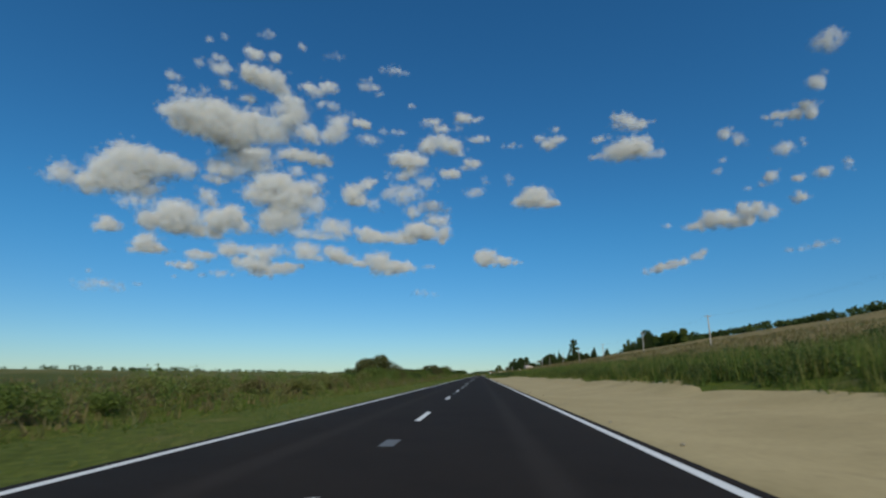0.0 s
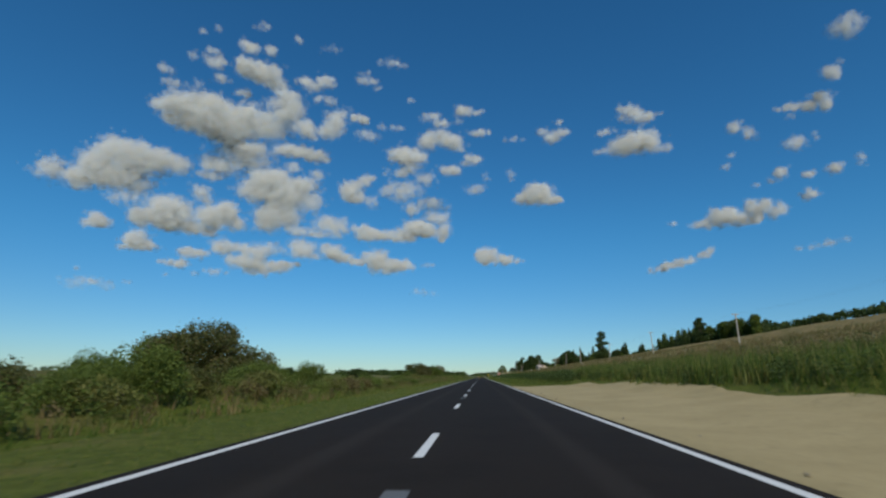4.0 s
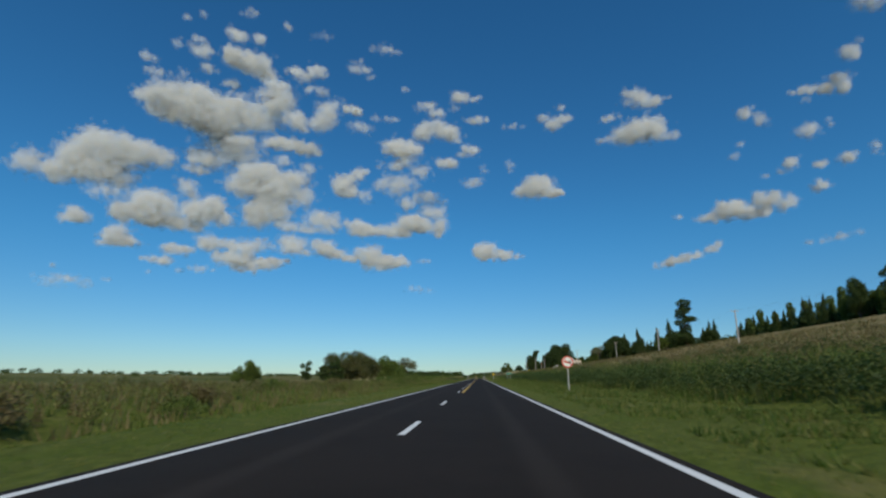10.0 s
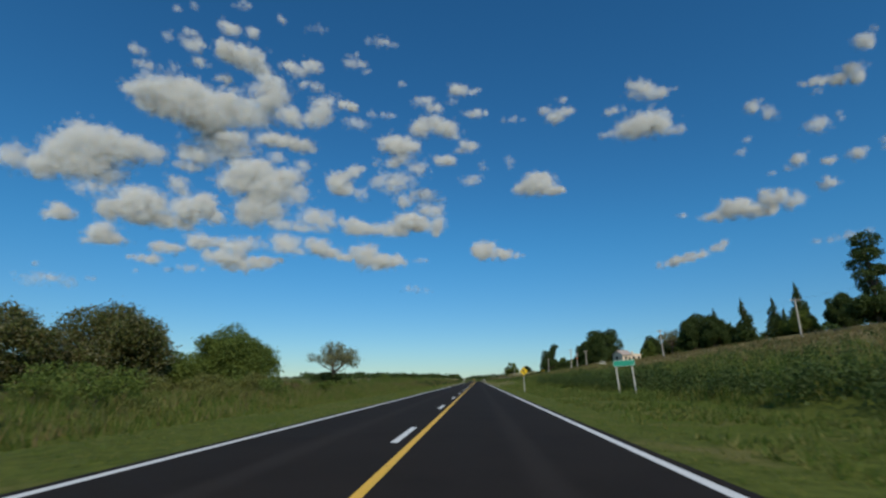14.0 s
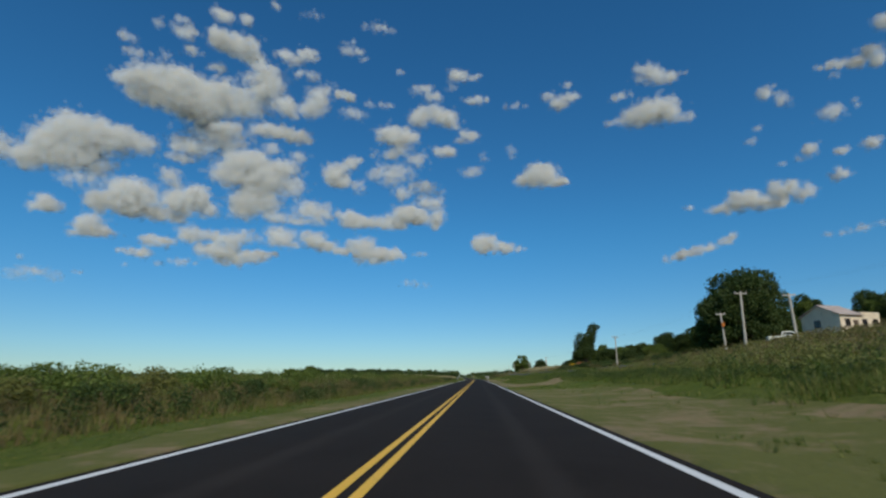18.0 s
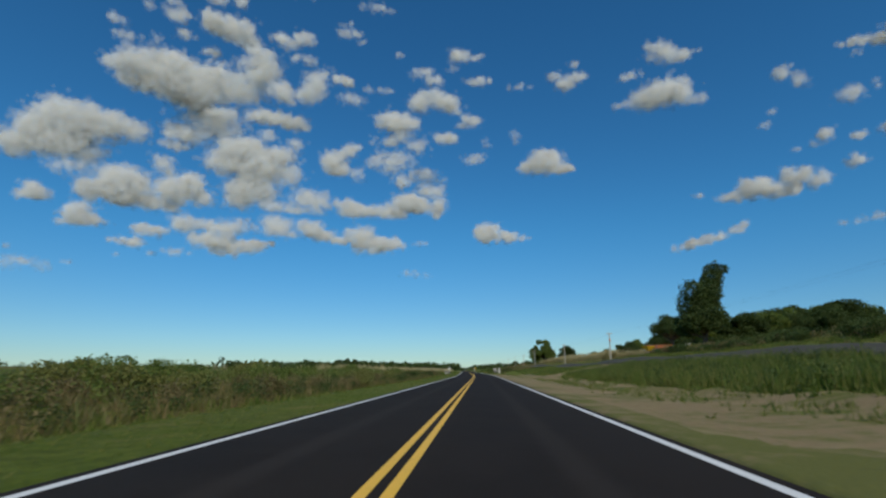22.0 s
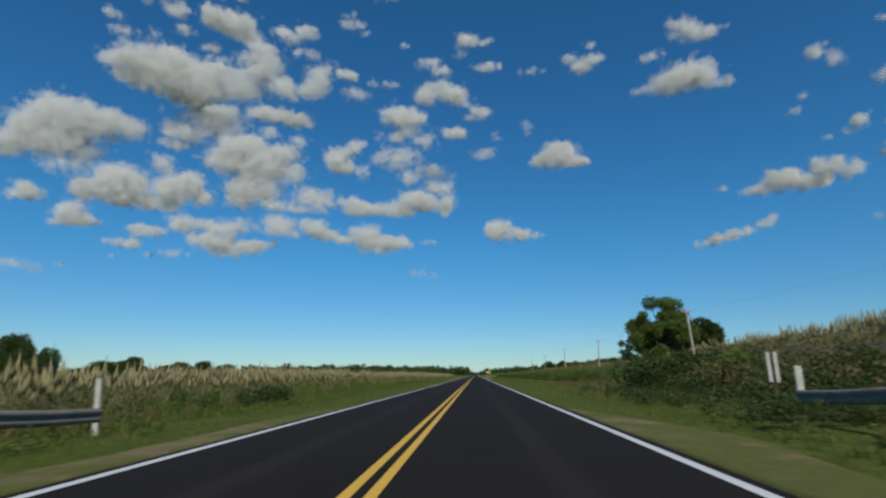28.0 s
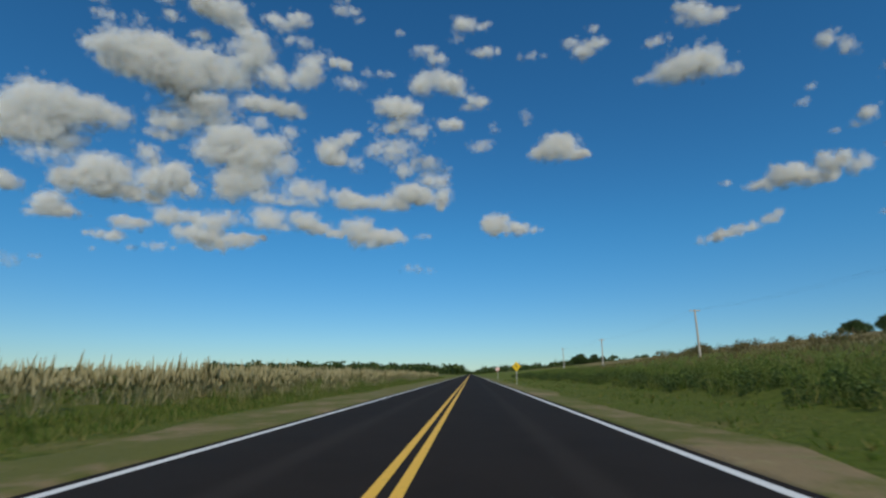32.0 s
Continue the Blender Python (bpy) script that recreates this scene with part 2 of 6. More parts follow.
M = {
    "ground": ground_material(),
    "asphalt": asphalt("fresh_asphalt", (0.022, 0.0178, 0.0145)),
    "old_asphalt": asphalt("old_asphalt", (0.074, 0.072, 0.057), False),
    "white_line": paint("white_road_paint", (0.72, 0.72, 0.68), (0.25, 0.25, 0.24)),
    "yellow_line": paint("yellow_road_paint", (0.80, 0.47, 0.045), (0.35, 0.22, 0.06)),
    "grey_line": paint("worn_road_paint", (0.13, 0.13, 0.125), (0.05, 0.05, 0.05)),
    "sand": surface("pale_crushed_stone", (0.36, 0.285, 0.135), (0.42, 0.335, 0.165), 0.3, 0.95, 20, 0.6, c=(0.24, 0.19, 0.09)),
    "dirt": dirt_material("trodden_dirt", 0.46),
    "grassy_dirt": dirt_material("dirt_under_thin_grass", 0.39),
    "short_grass": leafy("mown_grass", (0.062, 0.115, 0.011), (0.165, 0.245, 0.030), (0.27, 0.235, 0.065), 0.45),
    "tall_grass": leafy("tall_green_grass", (0.045, 0.09, 0.010), (0.20, 0.285, 0.038), (0.25, 0.24, 0.065), 0.45),
    "dry_grass": leafy("dry_brown_grass", (0.19, 0.14, 0.055), (0.40, 0.31, 0.13), (0.15, 0.16, 0.045), 0.45),
    "reed": leafy("pampas_leaf", (0.18, 0.18, 0.065), (0.41, 0.375, 0.17), (0.48, 0.41, 0.21), 0.5),
    "plume": leafy("pampas_plume", (0.43, 0.37, 0.17), (0.71, 0.63, 0.36), None, 0.55),
    "leaf_dark": leafy("dark_leaf", (0.042, 0.072, 0.017), (0.11, 0.155, 0.036), None, 0.42),
    "leaf_mid": leafy("green_leaf", (0.10, 0.145, 0.026), (0.22, 0.28, 0.055), None, 0.45),
    "leaf_olive": leafy("olive_leaf", (0.15, 0.165, 0.035), (0.30, 0.30, 0.08), (0.245, 0.24, 0.07), 0.45),
    "leaf_brown": leafy("brown_leaf", (0.19, 0.145, 0.06), (0.35, 0.265, 0.12), (0.19, 0.165, 0.06), 0.45),
    "leaf_autumn": leafy("yellowing_leaf", (0.06, 0.08, 0.018), (0.20, 0.22, 0.05), (0.16, 0.135, 0.045), 0.4),
    "leaf_grey": leafy("bare_twig", (0.15, 0.15, 0.07), (0.29, 0.285, 0.15)),
    "bark": surface("bark", (0.10, 0.075, 0.05), (0.18, 0.14, 0.10), 3.0, 0.9, 8, 0.8),
    "pole": surface("weathered_pole", (0.55, 0.50, 0.42), (0.42, 0.38, 0.31), 1.2, 0.85, 12, 0.5),
    "post_white": surface("whitewashed_post", (0.62, 0.60, 0.52), (0.50, 0.47, 0.40), 2.5, 0.8, 8, 0.4, c=(0.22, 0.19, 0.14)),
    "galv": surface("galvanised_steel", (0.235, 0.21, 0.18), (0.17, 0.15, 0.125), 2.0, 0.85, 10, 0.2, 0.0, c=(0.15, 0.10, 0.07)),
    "rust": surface("rusty_pipe", (0.20, 0.13, 0.09), (0.30, 0.24, 0.19), 4.0, 0.8, 6, 0.4),
    "rust_red": surface("rusty_orange_paint", (0.42, 0.14, 0.05), (0.30, 0.11, 0.05), 1.5, 0.75, 8, 0.4, c=(0.15, 0.07, 0.04)),
    "wire": surface("wire", (0.08, 0.08, 0.08), (0.12, 0.12, 0.12), 5.0, 0.6),
    "sign_white": surface("sign_white", (0.88, 0.86, 0.74), (0.82, 0.80, 0.68), 2.0, 0.45, 6, 0.03),
    "sign_red": surface("sign_red", (0.75, 0.09, 0.035), (0.66, 0.08, 0.03), 2.0, 0.45, 6, 0.03),
    "sign_black": surface("sign_black", (0.02, 0.02, 0.02), (0.03, 0.03, 0.03), 2.0, 0.5, 6, 0.03),
    "sign_green": surface("sign_green", (0.03, 0.34, 0.22), (0.03, 0.29, 0.18), 1.5, 0.45, 6, 0.03),
    "sign_yellow": surface("sign_yellow", (0.85, 0.55, 0.015), (0.78, 0.48, 0.015), 2.0, 0.45, 6, 0.03),
    "sign_back": surface("sign_back", (0.35, 0.36, 0.37), (0.28, 0.29, 0.30), 2.0, 0.5, 8, 0.1, 0.5),
    "orange": surface("orange_enamel", (0.75, 0.22, 0.03), (0.65, 0.18, 0.03), 3.0, 0.5),
    "plaster": surface("cream_plaster", (0.80, 0.68, 0.50), (0.74, 0.61, 0.44), 0.6, 0.85, 12, 0.3, c=(0.40, 0.32, 0.24)),
    "roof": surface("pale_sheet_roof", (0.50, 0.42, 0.36), (0.40, 0.32, 0.27), 0.8, 0.6, 10, 0.3),
    "wood": surface("dark_wood", (0.10, 0.07, 0.05), (0.15, 0.11, 0.08), 2.0, 0.7),
    "stone": surface("rubble_stone", (0.32, 0.28, 0.20), (0.25, 0.22, 0.155), 3.0, 0.9, 6, 0.6),
}


def pane_material():
    n = Nodes("window_glass", 0.08)
    n.colour((0.02, 0.025, 0.03))
    n.b.inputs["Specular IOR Level"].default_value = 0.6
    return n.m


M["pane"] = pane_material()


def cloud_material():
    """Water droplets: white, and light passes on through them."""
    n = Nodes("cloud_droplets", 1.0)
    df = n.add("ShaderNodeBsdfDiffuse", Color=(0.805, 0.83, 0.815, 1))
    tr = n.add("ShaderNodeBsdfTranslucent", Color=(0.805, 0.83, 0.815, 1))
    mx = n.add("ShaderNodeMixShader", Fac=0.48)
    n.link(df.outputs[0], mx.inputs[1])
    n.link(tr.outputs[0], mx.inputs[2])
    clear = n.add("ShaderNodeBsdfTransparent")
    out = n.add("ShaderNodeMixShader", Fac=0.095)
    n.link(clear.outputs[0], out.inputs[1])
    n.link(mx.outputs[0], out.inputs[2])
    n.link(out.outputs[0], n.t.nodes["Material Output"].inputs[0])
    return n.m


M["cloud"] = cloud_material()

# ================= building tools =================
rng = np.random.default_rng(11)


def smooth(v, a, b):
    k = np.clip((np.asarray(v, float) - a) / (b - a), 0, 1)
    return k * k * (3 - 2 * k)


def ground_z(s, x):
    """Height of the land: flat road, shallow ditches, a long hillside on the right, a gentle rise on the left."""
    s, x = np.asarray(s, float), np.asarray(x, float)
    k = np.interp(s, [-400, 470, 650, 760, 860, 1500, 3000, 6000], [1, 1, 0.86, 0.80, 0.78, 0.50, 0.2, 0.08])
    xr = np.clip(x - 6.0, 0, None)
    right = 0.165 * k * (np.clip(xr, 0, 190) - 1.5 * (1 - np.exp(-xr / 1.5)))
    left = 0.017 * np.clip(-x - 22, 0, 260)
    ditch = -0.25 * np.exp(-((x - 10.5) / 1.6) ** 2) * k - 0.55 * np.exp(-((x + 11.5) / 2.6) ** 2)
    apron = -0.11 * np.clip(x - 6.5, 0, 6.5) * (1 - smooth(x, 16, 33)) * smooth(s, 668, 692) * (1 - smooth(s, 800, 822))
    creek = -1.3 * np.exp(-((s - 843) / 5.0) ** 2) * smooth(np.abs(x), 8.6, 11.0) * (1 - smooth(x, 24, 40)) * (1 - smooth(-x, 60, 90))
    far = smooth(np.abs(x), 10, 40)
    roll = far * (0.35 * np.sin(s * 0.043 + x * 0.021) + 0.25 * np.sin(s * 0.11 - x * 0.07 + 1.0))
    fine = smooth(np.abs(x), 9, 14) * 0.05 * (np.sin(s * 1.3 + x * 0.8) + np.sin(s * 0.71 - x * 1.7))
    return -0.03 - 0.05 * smooth(np.abs(x), 4.0, 6.0) + right + left + ditch + apron + creek + roll + fine


def spot(s, x, dz=0.0):
    px, py = plan(s, x)
    return Vector((float(px), float(py), float(ground_z(s, x)) + dz))


def face_mesh(name, V, F, shade=False):
    """A mesh from an array of corners and an array of faces with the same number of sides."""
    V, F = np.ascontiguousarray(V, np.float32), np.ascontiguousarray(F, np.int32)
    me = bpy.data.meshes.new(name)
    n, k = F.shape
    me.vertices.add(len(V))
    me.vertices.foreach_set("co", V.ravel())
    me.loops.add(n * k)
    me.loops.foreach_set("vertex_index", F.ravel())
    me.polygons.add(n)
    me.polygons.foreach_set("loop_start", np.arange(0, n * k, k, dtype=np.int32))
    if shade:
        me.polygons.foreach_set("use_smooth", np.ones(n, bool))
    me.update(calc_edges=True)
    return me


def bm_mesh(name, bm):
    me = bpy.data.meshes.new(name)
    bm.normal_update()
    bm.to_mesh(me)
    bm.free()
    return me


def part(name, shape, material, parent=None, label=""):
    """Links a bmesh or a mesh as one object, under its thing."""
    me = shape if isinstance(shape, bpy.types.Mesh) else bm_mesh(name, shape)
    if not me.materials:
        me.materials.append(M[material])
    ob = new(name, me)
    ob.parent = parent
    return tagged(ob, label=label)


def thing(name, label, category, group="", where=None):
    ob = new(name)
    ob.empty_display_size = 0.3
    tagged(ob, label, category, group)
    if where is not None:
        ob.matrix_basis = where
    return ob


def box(bm, cx, cy, cz, sx, sy, sz, bevel=0.0):
    r = bmesh.ops.create_cube(bm, size=1.0)
    for v in r["verts"]:
        v.co = Vector((cx + v.co.x * sx, cy + v.co.y * sy, cz + v.co.z * sz))
    if bevel:
        edges = list({e for v in r["verts"] for e in v.link_edges})
        bmesh.ops.bevel(bm, geom=edges, offset=bevel, segments=2, affect="EDGES")
    return bm


def boxed(*dims, bevel=0.0):
    return box(bmesh.new(), *dims, bevel=bevel)


def tube_arrays(pts, radii, sides=7):
    """A tapered tube along points."""
    pts, radii = np.asarray(pts, float), np.asarray(radii, float)
    d = np.gradient(pts, axis=0)
    d /= np.linalg.norm(d, axis=1)[:, None] + 1e-9
    ref = np.where(np.abs(d[:, 2:3]) > 0.9, [[1.0, 0, 0]], [[0, 0, 1.0]])
    a = np.cross(d, ref)
    a /= np.linalg.norm(a, axis=1)[:, None]
    b = np.cross(d, a)
    th = np.linspace(0, 2 * np.pi, sides, endpoint=False)
    V = pts[:, None] + radii[:, None, None] * (np.cos(th)[None, :, None] * a[:, None] + np.sin(th)[None, :, None] * b[:, None])
    n = len(pts)
    i, j = np.meshgrid(np.arange(n - 1), np.arange(sides), indexing="ij")
    F = np.stack([i * sides + j, i * sides + (j + 1) % sides, (i + 1) * sides + (j + 1) % sides, (i + 1) * sides + j], -1).reshape(-1, 4)
    return V.reshape(-1, 3), F


def joined(pieces):
    """Joins (corners, faces) pairs into one."""
    Vs, Fs, k = [], [], 0
    for V, F in pieces:
        Vs.append(V)
        Fs.append(F + k)
        k += len(V)
    return np.concatenate(Vs), np.concatenate(Fs)


def tube_mesh(name, lines, sides=7):
    return face_mesh(name, *joined([tube_arrays(p, r, sides) for p, r in lines]), True)


def blades(base, high, wide, lean, per):
    """Tufts of grass: per blades, each one triangle, at every base point."""
    n = len(base)
    base = np.repeat(base, per, 0)
    h = np.repeat(high, per) * rng.uniform(0.55, 1.1, n * per)
    a = rng.uniform(0, 2 * np.pi, n * per)
    spread = np.repeat(high, per)[:, None] * 0.16 * rng.normal(size=(n * per, 2))
    root = base.copy()
    root[:, :2] += spread
    side = np.stack([np.cos(a), np.sin(a), np.zeros_like(a)], 1) * (wide * rng.uniform(0.6, 1.4, n * per))[:, None]
    tip = root + np.stack([rng.normal(size=n * per) * lean * h, rng.normal(size=n * per) * lean * h, h], 1)
    V = np.stack([root - side, root + side, tip], 1).reshape(-1, 3)
    return V, np.arange(len(V)).reshape(-1, 3)


def scatter(n, s0, s1, x0, x1, clump=0.0, keep=None):
    """Places on the land, evenly or in clumps."""
    s, x = rng.uniform(s0, s1, n), rng.uniform(x0, x1, n)
    if clump:
        v = np.sin(s * 0.9 + 2.1 * np.sin(x * 0.7)) + np.sin(x * 1.3 + s * 0.31) + rng.normal(size=n) * 0.5
        m = v > clump - 1.5
        s, x = s[m], x[m]
    if keep is not None:
        m = keep(s, x)
        s, x = s[m], x[m]
    px, py = plan(s, x)
    return np.stack([px, py, ground_z(s, x) - 0.03], 1), s, x


def leaves(centres, size):
    """One bent leaf or spray of leaves at every centre: two triangles folded along the middle."""
    n = len(centres)
    u = rng.normal(size=(n, 3))
    u /= np.linalg.norm(u, axis=1)[:, None]
    v = np.cross(u, rng.normal(size=(n, 3)))
    v /= np.linalg.norm(v, axis=1)[:, None] + 1e-9
    k = (size * rng.uniform(0.6, 1.4, n))[:, None]
    w = np.cross(u, v) * k * 0.25
    V = np.stack([centres - u * k, centres + v * k * 0.55 + w, centres + u * k, centres - v * k * 0.55 + w], 1).reshape(-1, 3)
    q = np.arange(n)[:, None] * 4
    return V, np.concatenate([q + [[0, 1, 2]], q + [[0, 2, 3]]], 1).reshape(-1, 3)


def lump_leaves(lumps, density, size, hollow=0.55):
    """Leaf centres on ragged ellipsoids (x, y, z, rx, ry, rz)."""
    out = []
    for x, y, z, rx, ry, rz in lumps:
        n = int(density * (rx * ry + ry * rz + rx * rz))
        d = rng.normal(size=(n, 3))
        d /= np.linalg.norm(d, axis=1)[:, None]
        ph = rng.uniform(0, 6.28, 3)
        rag = 1 + 0.20 * np.sin(d[:, 0] * 4 + ph[0]) * np.sin(d[:, 1] * 5 + ph[1]) + 0.13 * np.sin(d[:, 2] * 8 + ph[2]) * np.sin(d[:, 0] * 9 + ph[1])
        rag = rag * np.where(rng.uniform(size=n) < 0.06, rng.uniform(1.0, 1.28, n), 1.0)
        r = (hollow + (1 - hollow) * np.sqrt(rng.uniform(0, 1, n))) * rag
        out.append(np.array([x, y, z]) + d * r[:, None] * np.array([rx, ry, rz]))
    c = np.concatenate(out)
    return c[c[:, 2] > 0.05]


def limb_lines(lumps, foot, girth, crown_from):
    """A trunk and limbs that reach into each lump."""
    top = max(l[2] for l in lumps)
    n = 7
    sway = np.cumsum(rng.normal(size=(n, 2)) * 0.03 * top / n * 2, 0)
    tip = max(lumps, key=lambda l: l[2])
    bend = np.linspace(0, 1, n) ** 1.5
    trunk = np.column_stack([foot[0] + sway[:, 0] + tip[0] * bend, foot[1] + sway[:, 1] + tip[1] * bend, np.linspace(-0.2, top, n)])
    lines = [(trunk, np.linspace(girth, girth * 0.25, n))]
    for x, y, z, rx, ry, rz in lumps:
        f = np.clip((min(z - rz * 0.4, top) * rng.uniform(0.45, 0.75)) / top, 0.12, 0.9)
        a = np.array([np.interp(f, np.linspace(0, 1, n), trunk[:, i]) for i in range(3)])
        b = np.array([x, y, z])
        mid = (a + b) / 2 + np.array([0, 0, -0.06 * np.linalg.norm(b - a)])
        lines.append((np.array([a, mid, b]), np.array([girth * 0.42, girth * 0.28, girth * 0.1])))
    return lines


def tree(name, label, category, lumps, leaf, girth=0.25, density=46, size=0.28, hollow=0.55, twig=None, group=""):
    """A tree or shrub: limbs, and a crown of leaf sprays."""
    t = thing(name, label, category, group)
    part("trunk", tube_mesh("trunk", limb_lines(lumps, (0, 0), girth, 0.3), 6), "bark", t)
    part("crown", face_mesh("crown", *leaves(lump_leaves(lumps, density, size, hollow), size)), leaf, t)
    if twig:
        tagged(part("twig_growth", face_mesh("twig_growth", *leaves(lump_leaves(lumps, density * 0.2, size, 0.7) * 1.03, size * 0.8)), twig, t, "pale leafless twigs"), kind="stuff")
    return t


def put(src, used, s, x, size=1.0, turn=None, wide=None, sink=0.0, label="", group=""):
    """Sets a thing down on the land: the first time itself, after that a copy."""
    turn = rng.uniform(0, 360) if turn is None else turn
    wide = size if wide is None else wide
    m = Matrix.Translation(spot(s, x, -sink)) @ pose(0, 0, 0, 0, 0, turn)
    if src in used:
        ob = copy_thing(src, m)
    else:
        used.add(src)
        ob = src
    ob.matrix_basis = m @ Matrix.Diagonal((wide, wide, size, 1))
    return tagged(ob, label=label, group=group)


USED = set()


def far_wood(name, label, n, s0, s1, x0, x1, high, leaf):
    base, s, x = scatter(n, s0, s1, x0, x1)
    r = high * rng.uniform(0.4, 0.9, len(base))
    m = 44
    c = np.repeat(base, m, 0)
    rr = np.repeat(r, m)
    d = rng.normal(size=c.shape)
    d /= np.linalg.norm(d, axis=1)[:, None]
    c = c + d * (rr * rng.uniform(0.5, 1.1, len(rr)))[:, None] * np.array([0.9, 0.9, 0.62])
    c[:, 2] += rr * 0.55
    part_ob = part(name, face_mesh(name, *leaves(c, rr * 0.24)), leaf)
    return tagged(part_ob, label, "trees", "", "stuff")


# ================= land, road, markings =================
def strip(name, s_list, x_lists, z_of, material, parent=None, label="", category="", kind="structure"):
    """A sheet along the road: rows at s_list, each with its own x places; UV holds x and s in metres."""
    S = np.asarray(s_list, float)
    X = np.asarray(x_lists, float)
    if X.ndim == 1:
        X = np.repeat(X[None], len(S), 0)
    SS = np.repeat(S[:, None], X.shape[1], 1)
    px, py = plan(SS, X)
    V = np.stack([px, py, z_of(SS, X)], -1).reshape(-1, 3)
    r, c = X.shape
    i, j = np.meshgrid(np.arange(r - 1), np.arange(c - 1), indexing="ij")
    F = np.stack([i * c + j, i * c + j + 1, (i + 1) * c + j + 1, (i + 1) * c + j], -1).reshape(-1, 4)
    me = face_mesh(name, V, F, True)
    uv = me.uv_layers.new(name="plan")
    uv.data.foreach_set("uv", np.stack([X.ravel(), SS.ravel()], 1)[F.ravel()].astype(np.float32).ravel())
    ob = part(name, me, material, parent)
    return tagged(ob, label, category, "", kind) if parent is None else ob


def spaced(a, b, first, grow, cap):
    out, d = [a], first
    while out[-1] < b:
        out.append(out[-1] + d)
        d = min(cap, d * grow)
    return out


gx_right = [0, 3.4, 4.2, 4.6, 5.2, 6, 6.8, 7.6, 8.3, 9, 9.7, 10.4, 11.2, 12, 13, 14.5, 16, 18, 20, 23, 26, 30, 35, 40, 46, 53, 61, 70, 80, 92, 106, 122, 140, 160, 180, 198, 220, 260, 330, 450, 700, 1200, 2200, 4500]
gx_left = [3.4, 4.2, 4.6, 5.2, 6, 7, 8, 9, 10, 11, 12, 13, 14, 15.5, 17, 19, 22, 26, 30, 36, 44, 54, 66, 80, 100, 125, 155, 190, 230, 282, 340, 450, 700, 1200, 2200, 4500]
ground_s = list(np.arange(-60, 1250, 2.5)) + spaced(1250, 5600, 4, 1.06, 150)
strip("ground", ground_s, [-v for v in reversed(gx_left)] + gx_right, ground_z, "ground", None,
      "green and brown grassland beside a country road", "ground")

road_s = list(np.arange(-60, 1600, 5.0)) + spaced(1600, 2390, 8, 1.08, 60)
road = strip("road", road_s, [-4.12, -4.0, -2, 0, 2, 4.0, 4.12], lambda s, x: 0.03 - 0.012 * np.abs(x) - 0.09 * (np.abs(x) > 4.05), "asphalt", None,
             "dark freshly paved two-lane country road", "road")


def line(name, s0, s1, x, wide, material, label=""):
    s = np.arange(s0, s1 + 0.01, min(5.0, s1 - s0)) if s1 - s0 > 5 else np.array([s0, s1])
    if s[-1] < s1:
        s = np.append(s, s1)
    return strip(name, s, [x - wide / 2, x, x + wide / 2], lambda a, b: 0.034 - 0.012 * np.abs(b), material, road, label, "", "")


line("edge_line", -60, 2390, -3.72, 0.17, "white_line")
line("edge_line", -60, 2390, 3.72, 0.17, "white_line")
# the broken line, in two runs, with faded patches of an older marking between; then a double yellow line
DASH = 3.2
for first, cycle, count, x in ((14.92 - 11.44 * 4, 11.44, 32, -0.48), (340.9, 11.33, 17, -0.47)):
    for i in range(count):
        a = first + cycle * i - DASH / 2
        line("dash", a, a + DASH, x, 0.15, "white_line")
for i in range(27):
    a = 9.1 + 11.6 * i
    if (i * 7) % 5 != 2:
        line("worn_mark", a - 0.45, a + 0.45, -0.44 + 0.1 * math.sin(i * 1.9), 0.26, "grey_line", "faded grey patch of an older marking")
line("yellow_line", 339, 2390, -0.12, 0.13, "yellow_line")
line("yellow_line", 533, 2390, -0.38, 0.13, "yellow_line")


patch_rng = np.random.default_rng(3)


def verge_patch(name, s0, s1, inner, outer, material, label):
    """A bare patch beside the road with a ragged outer edge; inner and outer are the signed x of its sides."""
    s = np.arange(s0, s1 + 0.1, 1.5)
    FR = [0, 0.012] + list(np.linspace(0.06, 0.96, 15)) + [1.0]
    k = smooth(s, s0, s0 + 10) * (1 - smooth(s, s1 - 12, s1))
    rag = 0.5 * np.sin(s * 0.21 + outer) + 0.25 * np.sin(s * 0.43) + 0.09 * patch_rng.normal(size=len(s))
    out = inner + (outer - inner) * (0.12 + 0.88 * k) + rag * np.minimum(1, k + 0.15)
    X = np.stack([inner + (out - inner) * f for f in FR], 1)
    lift = np.array([-0.03, 0.022] + [0.05] * 14 + [0.03, -0.05])
    ends = np.minimum(smooth(s, s0, s0 + 5), 1 - smooth(s, s1 - 5, s1))[:, None]
    if outer < inner:
        X, lift = X[:, ::-1], lift[::-1]
    return strip(name, s, X, lambda a, b: ground_z(a, b) + lift[None, :] * ends - 0.06 * (1 - ends), material, None, label, "ground")


